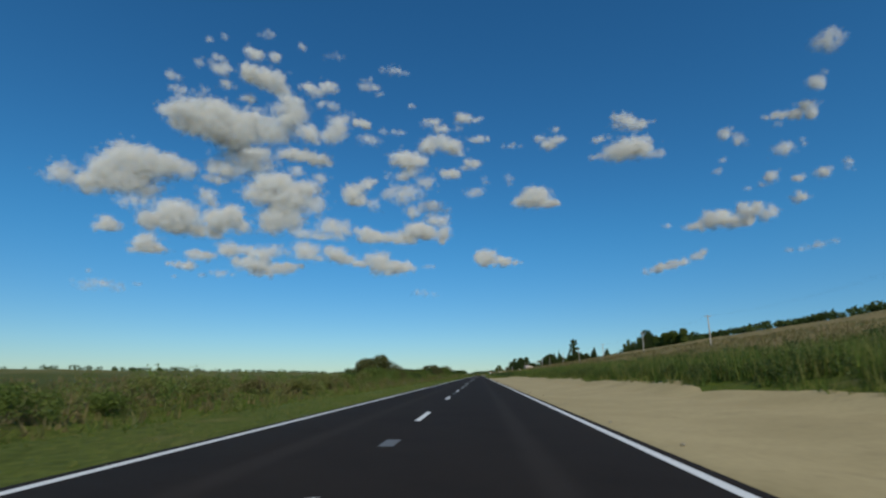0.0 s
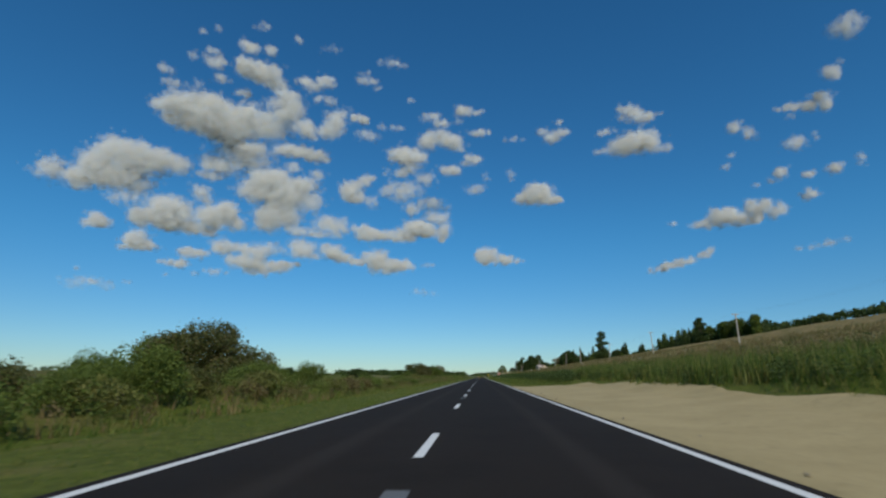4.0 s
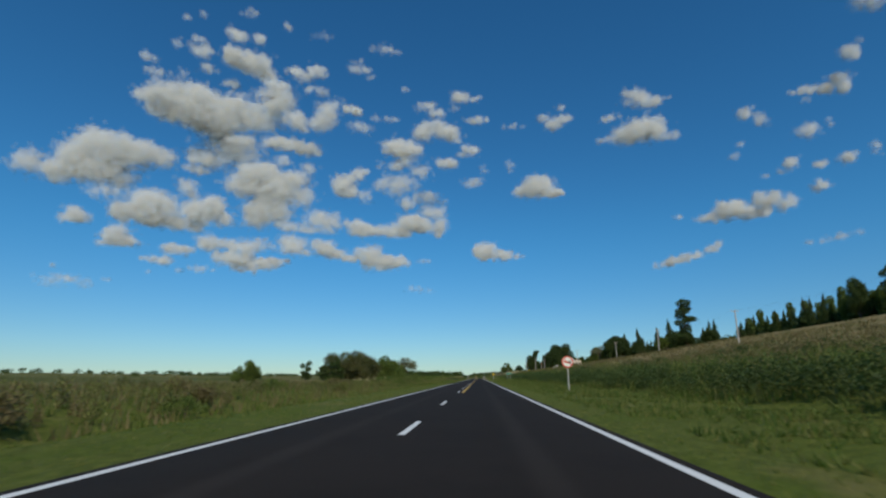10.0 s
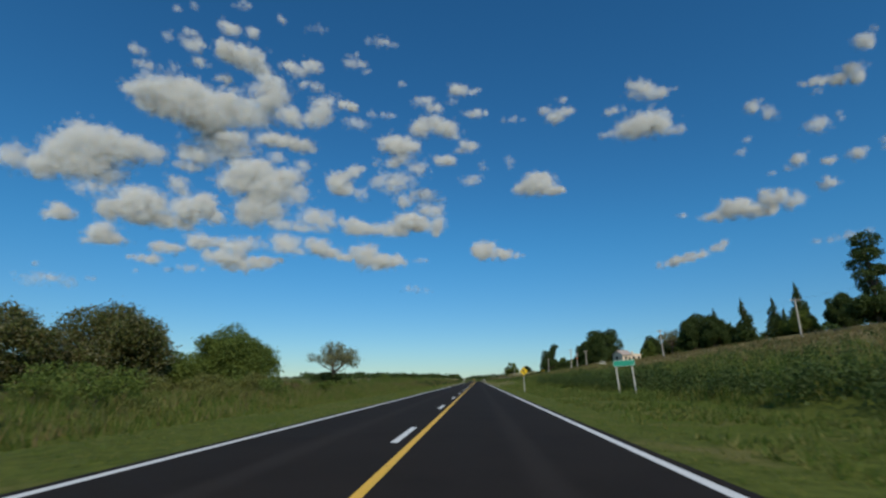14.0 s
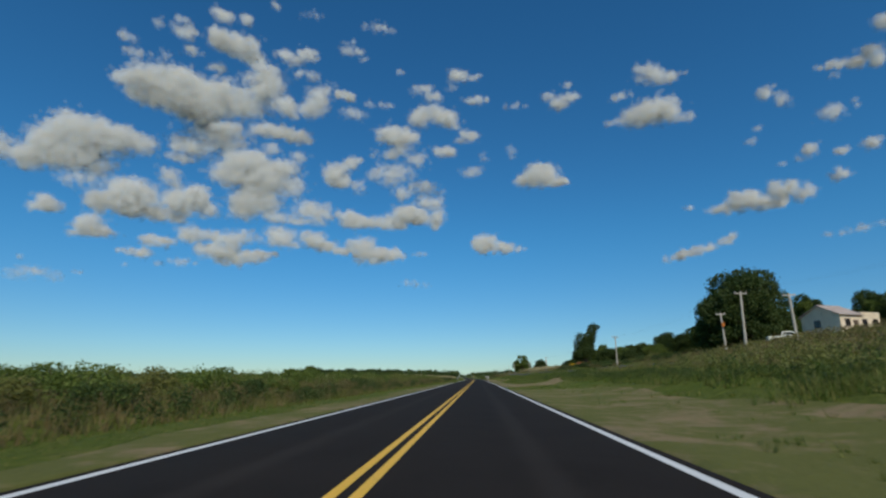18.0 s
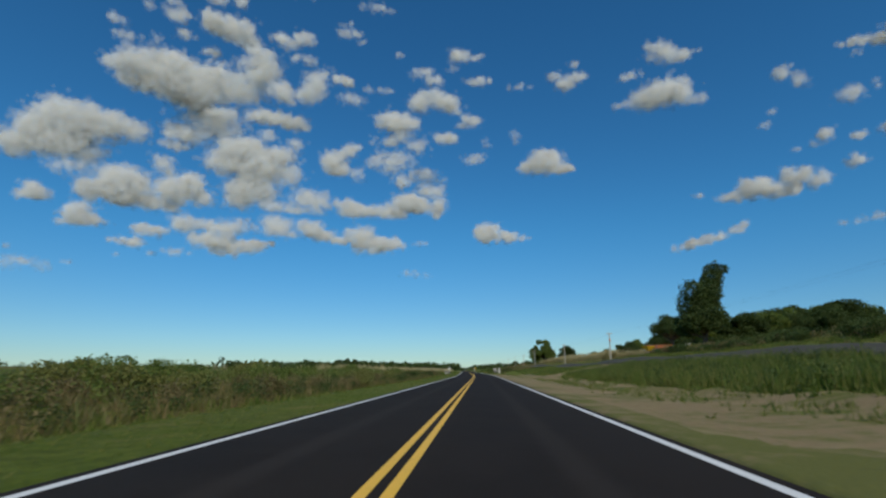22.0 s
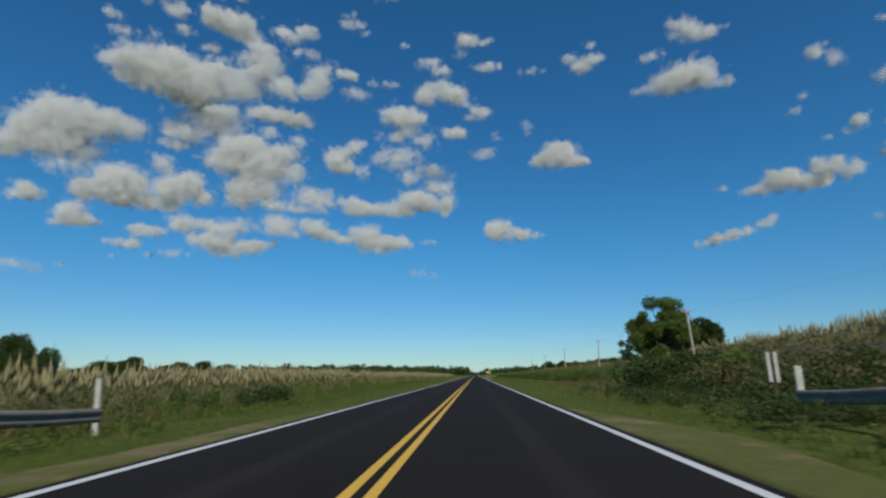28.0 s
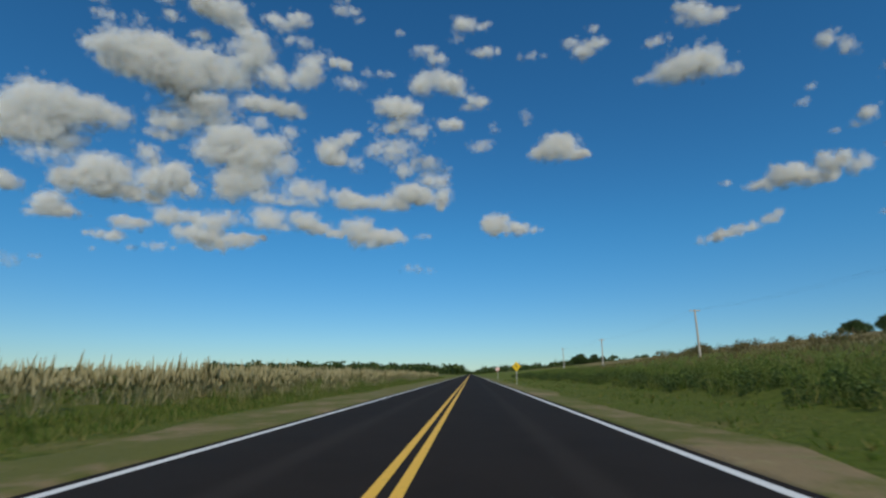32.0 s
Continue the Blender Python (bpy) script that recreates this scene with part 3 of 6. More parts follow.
PATCHES = [("gravel_shoulder", -60, 188, 3.96, 12.6, "sand", "pale beige crushed-stone shoulder along the road"),
           ("dirt_verge", 519, 594, 3.96, 11.5, "grassy_dirt", "bare trodden dirt beside the road"),
           ("dirt_verge", 603, 631, 3.96, 13.5, "dirt", "bare trodden dirt beside the road"),
           ("dirt_verge", 622, 690, 3.96, 6.6, "grassy_dirt", "thin strip of bare dirt beside the road"),
           ("dirt_verge", 664, 802, 3.96, 13.4, "dirt", "bare trodden dirt beside the road"),
           ("dirt_verge", 508, 660, -3.96, -5.7, "grassy_dirt", "thin strip of bare dirt beside the road"),
           ("dirt_verge", 815, 862, -3.96, -4.7, "grassy_dirt", "thin strip of bare dirt beside the road"),
           ("dirt_verge", 825, 862, 3.96, 5.3, "grassy_dirt", "thin strip of bare dirt beside the road"),
           ("dirt_verge", 955, 1150, -3.96, -7.0, "grassy_dirt", "thin strip of bare dirt beside the road"),
           ("dirt_verge", 962, 1150, 3.96, 5.8, "grassy_dirt", "thin strip of bare dirt beside the road")]
for row in PATCHES:
    verge_patch(*row)


def bare(s, x):
    """Where no grass grows: on the patches and on the side road."""
    no = np.zeros(len(s), bool)
    for _, a, b, i, o, _, _ in PATCHES:
        lo, hi = min(i, o) + 0.1, max(i, o) - 0.6
        no |= (rng.uniform(size=len(s)) < (1.0 if i * o > 0 and a < 0 else 0.72)) & (s > a + 4) & (s < b - 4) & (x > lo) & (x < hi)
    return no | ((s > 620) & (s < 968) & (x > 24) & (x < 31.0)) | ((x > 11) & (x < 25) & (((s > 617.6) & (s < 625.2)) | ((s > 743.5) & (s < 760.5))))


side_s = np.arange(616, 966, 4.0)
strip("side_road", side_s, [24.4, 24.9, 26, 27.5, 29, 30.2, 30.8], lambda s, x: ground_z(s, x) + 0.14 - 0.2 * ((x < 24.7) | (x > 30.5)), "old_asphalt", None,
      "grey old asphalt side road on the hillside", "road")


def farm_lane(s0, s1, label):
    """Bare earth across the verge, from the road's shoulder up to the side road; ruts run along it."""
    ss = np.concatenate([[s0 - 0.4], np.arange(s0, s1 + 0.1, 0.7), [s1 + 0.5]])
    xs = np.arange(11.5, 25.1, 0.9)
    rag = np.zeros((len(ss), len(xs)))
    rag[:2], rag[-2:] = 0.8 * np.sin(xs * 0.9 + s0), 0.9 * np.sin(xs * 0.7 + s1)
    sink = np.zeros_like(rag)
    sink[0], sink[-1], sink[:, 0], sink[:, -1] = 0.2, 0.2, 0.2, 0.2
    px, py = plan(ss[:, None] + rag, np.repeat(xs[None], len(ss), 0))
    S = ss[:, None] + rag
    z = ground_z(S, xs[None] + 0 * S) + 0.07 + 0.035 * np.sin(S * 2.3) - sink
    V = np.stack([px, py, z], -1).reshape(-1, 3)
    n = len(xs)
    F = [(i * n + j, i * n + j + 1, (i + 1) * n + j + 1, (i + 1) * n + j) for i in range(len(ss) - 1) for j in range(n - 1)]
    tagged(part("farm_lane", face_mesh("farm_lane", V, np.array(F), True), "dirt"), label, "lane", "", "structure")


farm_lane(617.0, 625.5, "bare earth lane from the road up to a farmhouse")
farm_lane(743.0, 761.0, "wide bare earth crossing between the road and the side road")

# ================= clouds =================
cloud_rng = np.random.default_rng(23)
VIEW = Vector((1.1, 360.0, 1.15))
FLAKE = radians(0.34)
scene.cycles.transparent_max_bounces = 32


def puff_flakes(w, h, dense, slant):
    """A heap of round billows, each a shell of fine white flakes that thins outwards; flat below."""
    r = cloud_rng
    deep = 0.34 * min(w, h) + 0.10 * w
    n = int(np.clip(6 + 26 * w * h / (slant * radians(3.0)) ** 2, 5, 60))
    d = r.normal(size=(n, 3))
    d /= np.linalg.norm(d, axis=1)[:, None]
    mid = d * (r.uniform(0.15, 1.0, (n, 1)) ** 0.5) * np.array([0.38 * w, 0.38 * deep, 0.31 * h])
    mid[:, 2] = np.where(mid[:, 2] < -0.2 * h, -0.2 * h + 0.4 * (mid[:, 2] + 0.2 * h), mid[:, 2])
    rad = min(w, h) * r.uniform(0.13, 0.27, n)
    # smaller billows on the larger ones
    k = 5
    e = r.normal(size=(n * k, 3))
    e[:, 2] += 0.35
    e /= np.linalg.norm(e, axis=1)[:, None]
    sub = np.repeat(mid, k, 0) + e * np.repeat(rad, k)[:, None] * 0.9
    srad = np.repeat(rad, k) * r.uniform(0.25, 0.5, n * k)
    mid, rad = np.concatenate([mid, sub]), np.concatenate([rad, srad])
    size = slant * FLAKE
    count = int(36.0 * dense ** 1.9 * 0.785 * w * h / size ** 2) + 4
    which = r.choice(len(mid), count, p=rad ** 2 / (rad ** 2).sum())
    d = r.normal(size=(count, 3))
    d /= np.linalg.norm(d, axis=1)[:, None]
    fuzz = 1.0 + (0.13 + 0.5 * (1 - dense)) * r.normal(size=count)
    fuzz = np.where(r.uniform(size=count) < 0.30, fuzz * r.uniform(1.15, 1.95, count), fuzz)
    c = mid[which] + d * (rad[which] * fuzz)[:, None] * np.array([1.08, 1.0, 0.92])
    # torn edges: some of the outer flakes are missing in patches
    rho = np.sqrt((c[:, 0] / (0.5 * w)) ** 2 + (c[:, 2] / (0.5 * h)) ** 2)
    f = np.zeros(count)
    for wave, amp in ((0.55, 1.0), (0.27, 0.7), (0.14, 0.45)):
        k = r.normal(size=(3, 3)) * 2.2 / (wave * min(w, h))
        f += amp * np.sin(c @ k[0] + r.uniform(0, 6)) * np.cos(c @ k[1] + r.uniform(0, 6))
    stay = f + 1.1 - 1.5 * np.clip(rho, 0, 1.2) * (1.4 - 0.6 * dense) > r.normal(size=count) * 0.25 - 0.25
    c, d, count = c[stay], d[stay], int(stay.sum())
    low = -0.42 * h
    c[:, 2] = np.where(c[:, 2] < low, low + 0.35 * (c[:, 2] - low), c[:, 2])
    # flakes turned towards the road, tilted near edge-on to the sun to shade less
    up = np.array([0.0, -0.88, -0.44]) + 0.30 * r.normal(size=d.shape)
    up /= np.linalg.norm(up, axis=1)[:, None]
    a = np.cross(up, r.normal(size=d.shape))
    a /= np.linalg.norm(a, axis=1)[:, None]
    b = np.cross(up, a)
    q = (size * r.uniform(0.3, 1.0, count) ** 1.2)[:, None]
    V = np.stack([c - a * q, c - b * q, c + a * q, c + b * q], 1).reshape(-1, 3)
    # shading follows the billow, its normals bent to the light to brighten it
    body = c / np.array([0.5 * w, 0.5 * deep, 0.5 * h])
    N = 0.42 * d + 0.5 * body + np.array([0.0, -0.62, 0.66])
    N /= np.linalg.norm(N, axis=1)[:, None]
    me = face_mesh("puff", V, np.arange(len(V)).reshape(-1, 4), True)
    att = me.attributes.new("custom_normal", "FLOAT_VECTOR", "POINT")
    att.data.foreach_set("vector", np.repeat(N, 4, 0).astype(np.float32).ravel())
    return me


CLOUD_LABELS = {"heap": "heaped white fair-weather cloud with a grey base in a blue sky", "small": "small broken white cloud in a blue sky",
                "wisp": "thin torn wisp of white cloud in a blue sky"}


def cloud(kind, *puffs):
    """A cloud of overlapping puffs: each puff's bearing and height in the sky, its width and height (all degrees), and how dense it is."""
    where, slants = [], []
    for bearing, up, wide, high, dense in puffs:
        b, e = radians(bearing), radians(up)
        way = Vector((math.cos(e) * math.sin(b), math.cos(e) * math.cos(b), math.sin(e)))
        base = float(np.interp(bearing, [-25, -8, 2, 30], [2800, 2200, 1450, 1550]))
        slant = min(base / math.sin(e), 4450 / way.dot(Vector((-0.0677, 0.9685, 0.2396))))
        slants.append(slant * float(np.interp(up, [8, 14, 20], [0.84, 0.90, 1.0]) * np.interp(bearing, [-38, -31], [0.86, 1.0])))
        where.append(way)
    slant = sum(slants) / len(slants)
    t = thing("cloud", CLOUD_LABELS[kind], "cloud", "clouds in the sky", Matrix.Translation(VIEW + where[0] * slant))
    for way, (bearing, up, wide, high, dense) in zip(where, puffs):
        loose = 1 + 0.45 * (1 - dense)
        p = part("puff", puff_flakes(slant * radians(wide) * 1.14 * loose, slant * radians(high) * 1.12 * loose, dense, slant), "cloud", t)
        tagged(p, kind="stuff")
        p.matrix_basis = Matrix.Translation((way - where[0]) * slant) @ pose(0, 0, 0, 0, 0, -bearing) @ pose(0, 0, 0, up * 0.5)


cloud("small", (-45.7, 18.8, 2.2, 2.4, 0.6))
cloud("heap", (-43.6, 18.5, 2.8, 2.2, 0.8), (-42.3, 19.6, 2.9, 3.5, 0.9), (-39.9, 21.2, 4.8, 4.1, 1), (-37.5, 21.5, 4.1, 3.2, 1), (-35.0, 21.5, 2.4, 1.9, 0.7), (-40.3, 19.2, 6.4, 3.1, 0.9), (-38.3, 18.3, 2.2, 1.8, 0.4))
cloud("small", (-41.5, 14.7, 2.6, 1.5, 0.9))
cloud("small", (-38.2, 13.4, 2.2, 2.1, 0.9), (-37.4, 13.0, 2.5, 1.3, 0.8), (-38.9, 12.6, 1.3, 0.8, 0.5))
cloud("heap", (-37.5, 15.7, 2.7, 2.4, 1), (-35.0, 16.6, 4.8, 3.6, 1), (-34.1, 15.4, 4.4, 1.7, 1), (-31.1, 16.4, 3.8, 2.6, 1), (-29.9, 17.3, 3.6, 2.6, 1), (-28.4, 16.3, 2.1, 1.7, 0.6), (-31.6, 15.1, 3.0, 1.1, 0.8))
cloud("wisp", (-32.4, 19.0, 1.8, 1.7, 0.5), (-31.6, 18.3, 1.5, 1.1, 0.4))
cloud("heap", (-25.1, 21.5, 4.7, 2.6, 1), (-26.7, 20.1, 3.8, 2.9, 1), (-23.5, 20.2, 5.7, 4.2, 1), (-21.2, 21.3, 2.9, 1.8, 0.9), (-23.9, 17.7, 5.1, 3.3, 0.9), (-25.3, 16.6, 2.8, 2.1, 0.8), (-20.4, 19.5, 2.3, 3.0, 0.5), (-22.8, 23.0, 1.7, 1.1, 0.5))
cloud("heap", (-35.3, 27.7, 3.8, 2.6, 0.9), (-37.3, 27.0, 2.3, 1.5, 0.6), (-35.3, 26.0, 3.3, 2.1, 0.9), (-32.3, 27.5, 5.5, 3.2, 1), (-32.7, 26.1, 5.0, 2.7, 1), (-29.9, 26.6, 5.7, 3.8, 1), (-30.9, 25.3, 4.1, 1.9, 0.9), (-28.3, 28.0, 3.2, 2.2, 0.9), (-26.4, 27.2, 3.2, 3.9, 0.6))
cloud("small", (-24.1, 29.0, 3.3, 3.6, 0.95), (-24.0, 30.7, 2.7, 1.4, 0.6), (-24.9, 26.8, 3.3, 2.3, 0.5))
cloud("small", (-28.8, 24.2, 4.7, 2.5, 0.7), (-30.9, 22.1, 3.6, 2.0, 0.7), (-31.6, 20.9, 2.3, 1.1, 0.6), (-27.8, 22.9, 2.7, 2.3, 0.5))
cloud("small", (-21.8, 27.5, 2.3, 2.0, 0.8), (-20.8, 26.8, 1.1, 1.2, 0.5))
cloud("small", (-22.6, 24.8, 5.1, 1.6, 0.9), (-20.1, 24.6, 2.9, 1.4, 0.7), (-27.4, 24.5, 2.7, 1.2, 0.6))
cloud("wisp", (-29.0, 34.6, 1.8, 1.3, 0.7), (-26.8, 34.8, 1.3, 1.0, 0.6))
cloud("small", (-29.1, 32.8, 2.1, 1.6, 0.8), (-27.2, 32.3, 4.2, 2.4, 0.8), (-28.7, 32.1, 2.6, 1.3, 0.8), (-25.9, 31.5, 2.7, 1.4, 0.6))
cloud("wisp", (-29.2, 30.0, 1.9, 0.9, 0.5))
cloud("wisp", (-32.6, 32.3, 2.0, 1.5, 0.6), (-33.1, 33.3, 1.4, 0.9, 0.35), (-31.8, 30.9, 1.7, 0.8, 0.5))
cloud("wisp", (-35.1, 32.5, 0.9, 1.0, 0.3), (-34.2, 29.8, 1.4, 1.0, 0.25))
cloud("wisp", (-37.6, 30.5, 1.5, 0.8, 0.5), (-36.8, 29.4, 2.8, 0.7, 0.3))
cloud("wisp", (-34.6, 34.9, 0.9, 0.6, 0.25), (-33.0, 35.7, 1.0, 0.6, 0.25))
cloud("wisp", (-28.0, 36.9, 1.8, 0.8, 0.25))
cloud("wisp", (-23.5, 36.5, 1.0, 0.7, 0.3))
cloud("wisp", (-19.4, 36.3, 2.0, 1.1, 0.15))
cloud("small", (-21.8, 32.1, 2.8, 1.3, 0.6), (-19.6, 32.7, 2.6, 1.1, 0.6))
cloud("wisp", (-19.5, 30.8, 2.3, 1.0, 0.4))
cloud("small", (-18.3, 28.2, 2.3, 3.2, 0.7), (-19.3, 27.2, 2.3, 1.4, 0.5), (-17.4, 29.5, 1.4, 1.5, 0.4))
cloud("small", (-14.9, 29.2, 2.3, 1.0, 0.8))
cloud("wisp", (-14.0, 27.5, 2.4, 1.3, 0.35), (-12.3, 28.6, 1.2, 0.9, 0.25), (-10.3, 28.6, 1.5, 0.6, 0.3))
cloud("wisp", (-14.5, 33.5, 2.1, 1.1, 0.4), (-14.9, 34.3, 1.3, 0.4, 0.3), (-13.1, 32.8, 0.9, 0.6, 0.25))
cloud("wisp", (-8.7, 31.8, 1.2, 0.5, 0.25))
cloud("small", (-6.1, 30.0, 2.4, 1.2, 0.4), (-4.7, 29.4, 1.6, 1.2, 0.5))
cloud("small", (-1.5, 31.1, 2.1, 1.2, 0.6), (0.2, 30.9, 1.5, 0.6, 0.4), (-2.3, 30.0, 1.2, 1.5, 0.25))
cloud("wisp", (0.5, 28.7, 2.7, 0.8, 0.5))
cloud("small", (-6.5, 27.2, 2.5, 1.8, 0.7), (-3.7, 27.4, 3.1, 2.1, 0.8), (-5.1, 28.2, 2.5, 1.0, 0.5), (-2.4, 26.5, 1.2, 1.1, 0.5))
cloud("heap", (-9.6, 25.5, 3.7, 2.1, 0.95), (-7.9, 25.3, 3.1, 1.8, 0.8), (-10.2, 23.6, 3.1, 1.1, 0.5), (-8.2, 24.2, 1.9, 1.5, 0.5))
cloud("wisp", (-0.4, 25.4, 2.2, 1.1, 0.6), (-1.1, 24.9, 1.9, 0.6, 0.4))
cloud("small", (-3.5, 23.9, 2.5, 1.2, 0.75))
cloud("wisp", (-6.5, 22.9, 2.3, 1.4, 0.5), (1.2, 23.1, 0.9, 0.9, 0.25))
cloud("small", (-15.8, 21.1, 3.0, 2.2, 0.85), (-14.5, 22.2, 2.2, 1.2, 0.7), (-13.5, 22.8, 1.8, 0.6, 0.5), (-15.4, 20.3, 3.6, 1.0, 0.7), (-13.2, 20.0, 1.8, 1.2, 0.4))
cloud("wisp", (-20.0, 22.6, 1.8, 1.3, 0.4))
cloud("wisp", (-11.2, 21.3, 1.9, 1.6, 0.3), (-9.9, 20.7, 2.2, 1.2, 0.3), (-9.6, 22.2, 1.9, 0.6, 0.25))
cloud("heap", (-6.2, 20.3, 2.3, 1.1, 0.55), (-7.9, 19.5, 2.5, 1.5, 0.5), (-5.3, 18.5, 3.2, 1.3, 0.5), (-4.3, 17.5, 1.5, 3.8, 0.6), (-7.3, 17.2, 5.1, 1.9, 0.9), (-9.5, 16.2, 4.4, 1.5, 0.85), (-12.8, 16.2, 4.3, 1.5, 0.9), (-14.1, 16.8, 2.5, 1.2, 0.8), (-6.0, 16.6, 3.8, 1.0, 0.8), (-4.7, 16.0, 1.5, 0.9, 0.6))
cloud("wisp", (-18.2, 17.5, 1.8, 1.4, 0.4), (-16.9, 16.9, 1.8, 0.9, 0.4))
cloud("small", (-21.5, 16.2, 2.9, 1.1, 0.6), (-19.3, 16.0, 3.0, 0.9, 0.5))
cloud("small", (-17.7, 14.1, 2.7, 1.9, 0.95), (-16.5, 13.5, 2.4, 1.4, 0.8), (-14.6, 13.1, 2.5, 0.9, 0.7))
cloud("heap", (-12.7, 13.6, 3.1, 1.9, 0.85), (-11.4, 12.7, 4.4, 1.9, 0.9), (-9.5, 12.8, 4.4, 1.3, 0.8), (-6.3, 12.9, 2.3, 0.4, 0.3))
cloud("wisp", (-20.8, 13.9, 2.1, 1.8, 0.5), (-21.6, 13.6, 1.7, 1.2, 0.35), (-19.5, 13.4, 2.4, 0.6, 0.4))
cloud("small", (-32.8, 12.7, 2.5, 1.2, 0.7), (-33.7, 11.5, 2.4, 0.9, 0.6), (-31.5, 12.8, 1.5, 0.8, 0.5), (-35.1, 11.5, 2.3, 0.4, 0.4))
cloud("heap", (-29.5, 13.6, 3.1, 1.6, 0.7), (-26.5, 13.5, 3.8, 1.5, 0.7), (-24.8, 14.0, 3.3, 1.2, 0.5), (-27.0, 12.3, 4.9, 1.8, 0.75), (-24.7, 11.9, 5.6, 1.3, 0.8), (-22.7, 12.3, 2.9, 0.7, 0.7), (-25.8, 11.2, 2.7, 0.8, 0.6), (-30.1, 10.9, 2.6, 0.7, 0.35))
cloud("wisp", (-32.1, 10.6, 0.7, 0.4, 0.3), (-34.9, 10.3, 0.5, 0.4, 0.25))
cloud("wisp", (-38.3, 9.1, 0.8, 0.5, 0.3), (-40.2, 8.9, 0.7, 0.6, 0.15), (-41.4, 8.9, 0.6, 0.5, 0.2))
cloud("wisp", (-42.6, 10.1, 0.5, 0.4, 0.25))
cloud("small", (0.8, 13.9, 3.8, 2.0, 0.95), (2.7, 13.5, 3.1, 1.1, 0.8), (4.3, 13.2, 2.2, 0.5, 0.4))
cloud("small", (7.7, 20.8, 3.7, 2.3, 0.9), (6.1, 20.6, 3.1, 1.5, 0.9), (6.8, 21.5, 1.8, 1.5, 0.8), (9.2, 20.1, 3.0, 0.9, 0.8), (8.3, 21.8, 1.0, 0.9, 0.5), (5.1, 20.4, 1.2, 0.7, 0.5))
cloud("wisp", (4.2, 23.3, 0.9, 1.5, 0.25))
cloud("wisp", (-0.5, 21.6, 1.3, 0.6, 0.25))
cloud("wisp", (9.9, 27.7, 2.1, 1.3, 0.6), (8.6, 28.4, 1.2, 0.9, 0.5), (10.9, 28.1, 1.8, 0.9, 0.5), (10.7, 29.3, 1.0, 0.7, 0.35))
cloud("wisp", (4.9, 27.8, 2.4, 0.5, 0.3))
cloud("small", (19.6, 28.8, 2.7, 1.6, 0.6), (19.1, 29.6, 1.6, 0.9, 0.5), (21.3, 28.3, 2.1, 1.0, 0.5), (22.8, 28.4, 1.8, 0.3, 0.3), (16.3, 27.4, 2.2, 0.7, 0.4))
cloud("heap", (19.7, 25.7, 3.8, 2.8, 0.9), (18.2, 25.4, 3.3, 2.0, 0.8), (21.1, 25.1, 2.6, 1.7, 0.7), (15.7, 25.2, 2.8, 0.8, 0.35), (22.8, 24.4, 1.2, 0.9, 0.4))
cloud("wisp", (30.1, 25.1, 1.3, 1.2, 0.7), (31.0, 24.4, 1.1, 1.3, 0.35), (31.1, 23.9, 1.3, 0.5, 0.35))
cloud("small", (39.1, 27.7, 1.4, 1.2, 0.7), (38.0, 25.5, 1.2, 2.1, 0.8), (36.9, 25.4, 2.0, 1.1, 0.7), (35.4, 25.7, 2.0, 0.7, 0.6), (34.1, 25.9, 1.0, 0.3, 0.4), (40.1, 28.4, 0.7, 0.7, 0.25), (35.1, 24.9, 0.8, 0.6, 0.3))
cloud("wisp", (34.7, 22.1, 1.5, 1.5, 0.6))
cloud("wisp", (37.2, 19.0, 1.4, 1.0, 0.7))
cloud("wisp", (35.0, 18.8, 1.2, 0.8, 0.6))
cloud("wisp", (34.8, 17.0, 1.2, 1.2, 0.75))
cloud("wisp", (32.8, 19.6, 0.9, 1.3, 0.8), (32.1, 18.9, 0.9, 0.5, 0.3), (30.7, 18.8, 0.7, 0.3, 0.2))
cloud("wisp", (28.2, 21.3, 0.9, 0.6, 0.35), (28.9, 22.2, 0.6, 0.6, 0.3))
cloud("wisp", (36.5, 22.3, 0.4, 1.0, 0.3))
cloud("heap", (26.9, 16.3, 2.9, 1.7, 0.9), (25.5, 15.6, 2.5, 1.1, 0.7), (27.8, 15.8, 3.3, 1.6, 0.9), (29.7, 15.4, 2.7, 1.1, 0.8), (30.3, 16.4, 2.2, 1.6, 0.8), (31.9, 15.9, 1.7, 1.4, 0.7), (29.7, 16.9, 1.1, 1.1, 0.6), (31.1, 16.8, 0.9, 1.1, 0.7), (24.2, 15.6, 2.0, 0.5, 0.3))
cloud("wisp", (22.2, 16.1, 1.0, 0.5, 0.3))
cloud("small", (21.6, 11.6, 3.1, 0.9, 0.75), (23.0, 12.0, 2.6, 0.7, 0.6), (25.1, 12.5, 2.0, 0.7, 0.45), (25.6, 12.8, 1.0, 0.7, 0.5), (19.9, 11.3, 1.6, 0.6, 0.4))
cloud("wisp", (35.7, 12.2, 2.3, 0.6, 0.3), (33.6, 12.0, 2.5, 0.4, 0.25), (36.9, 12.3, 1.1, 0.4, 0.25))
cloud("small", (41.6, 31.5, 2.1, 1.9, 0.6))
cloud("wisp", (39.4, 19.1, 0.7, 1.4, 0.3))
cloud("wisp", (-9.3, 21.6, 4.6, 2.0, 0.45))
cloud("wisp", (-0.3, 21.7, 2.6, 1.2, 0.40))
cloud("wisp", (-17.8, 16.9, 4.6, 2.3, 0.50))
cloud("wisp", (-21.4, 14.2, 3.4, 2.0, 0.55))
cloud("wisp", (-41.2, 8.7, 4.0, 1.2, 0.26))
cloud("wisp", (-6.6, 9.7, 3.0, 0.8, 0.22))
cloud("wisp", (-28.5, 23.0, 6.9, 3.4, 0.40))
cloud("wisp", (-32.9, 28.1, 4.6, 2.3, 0.35))
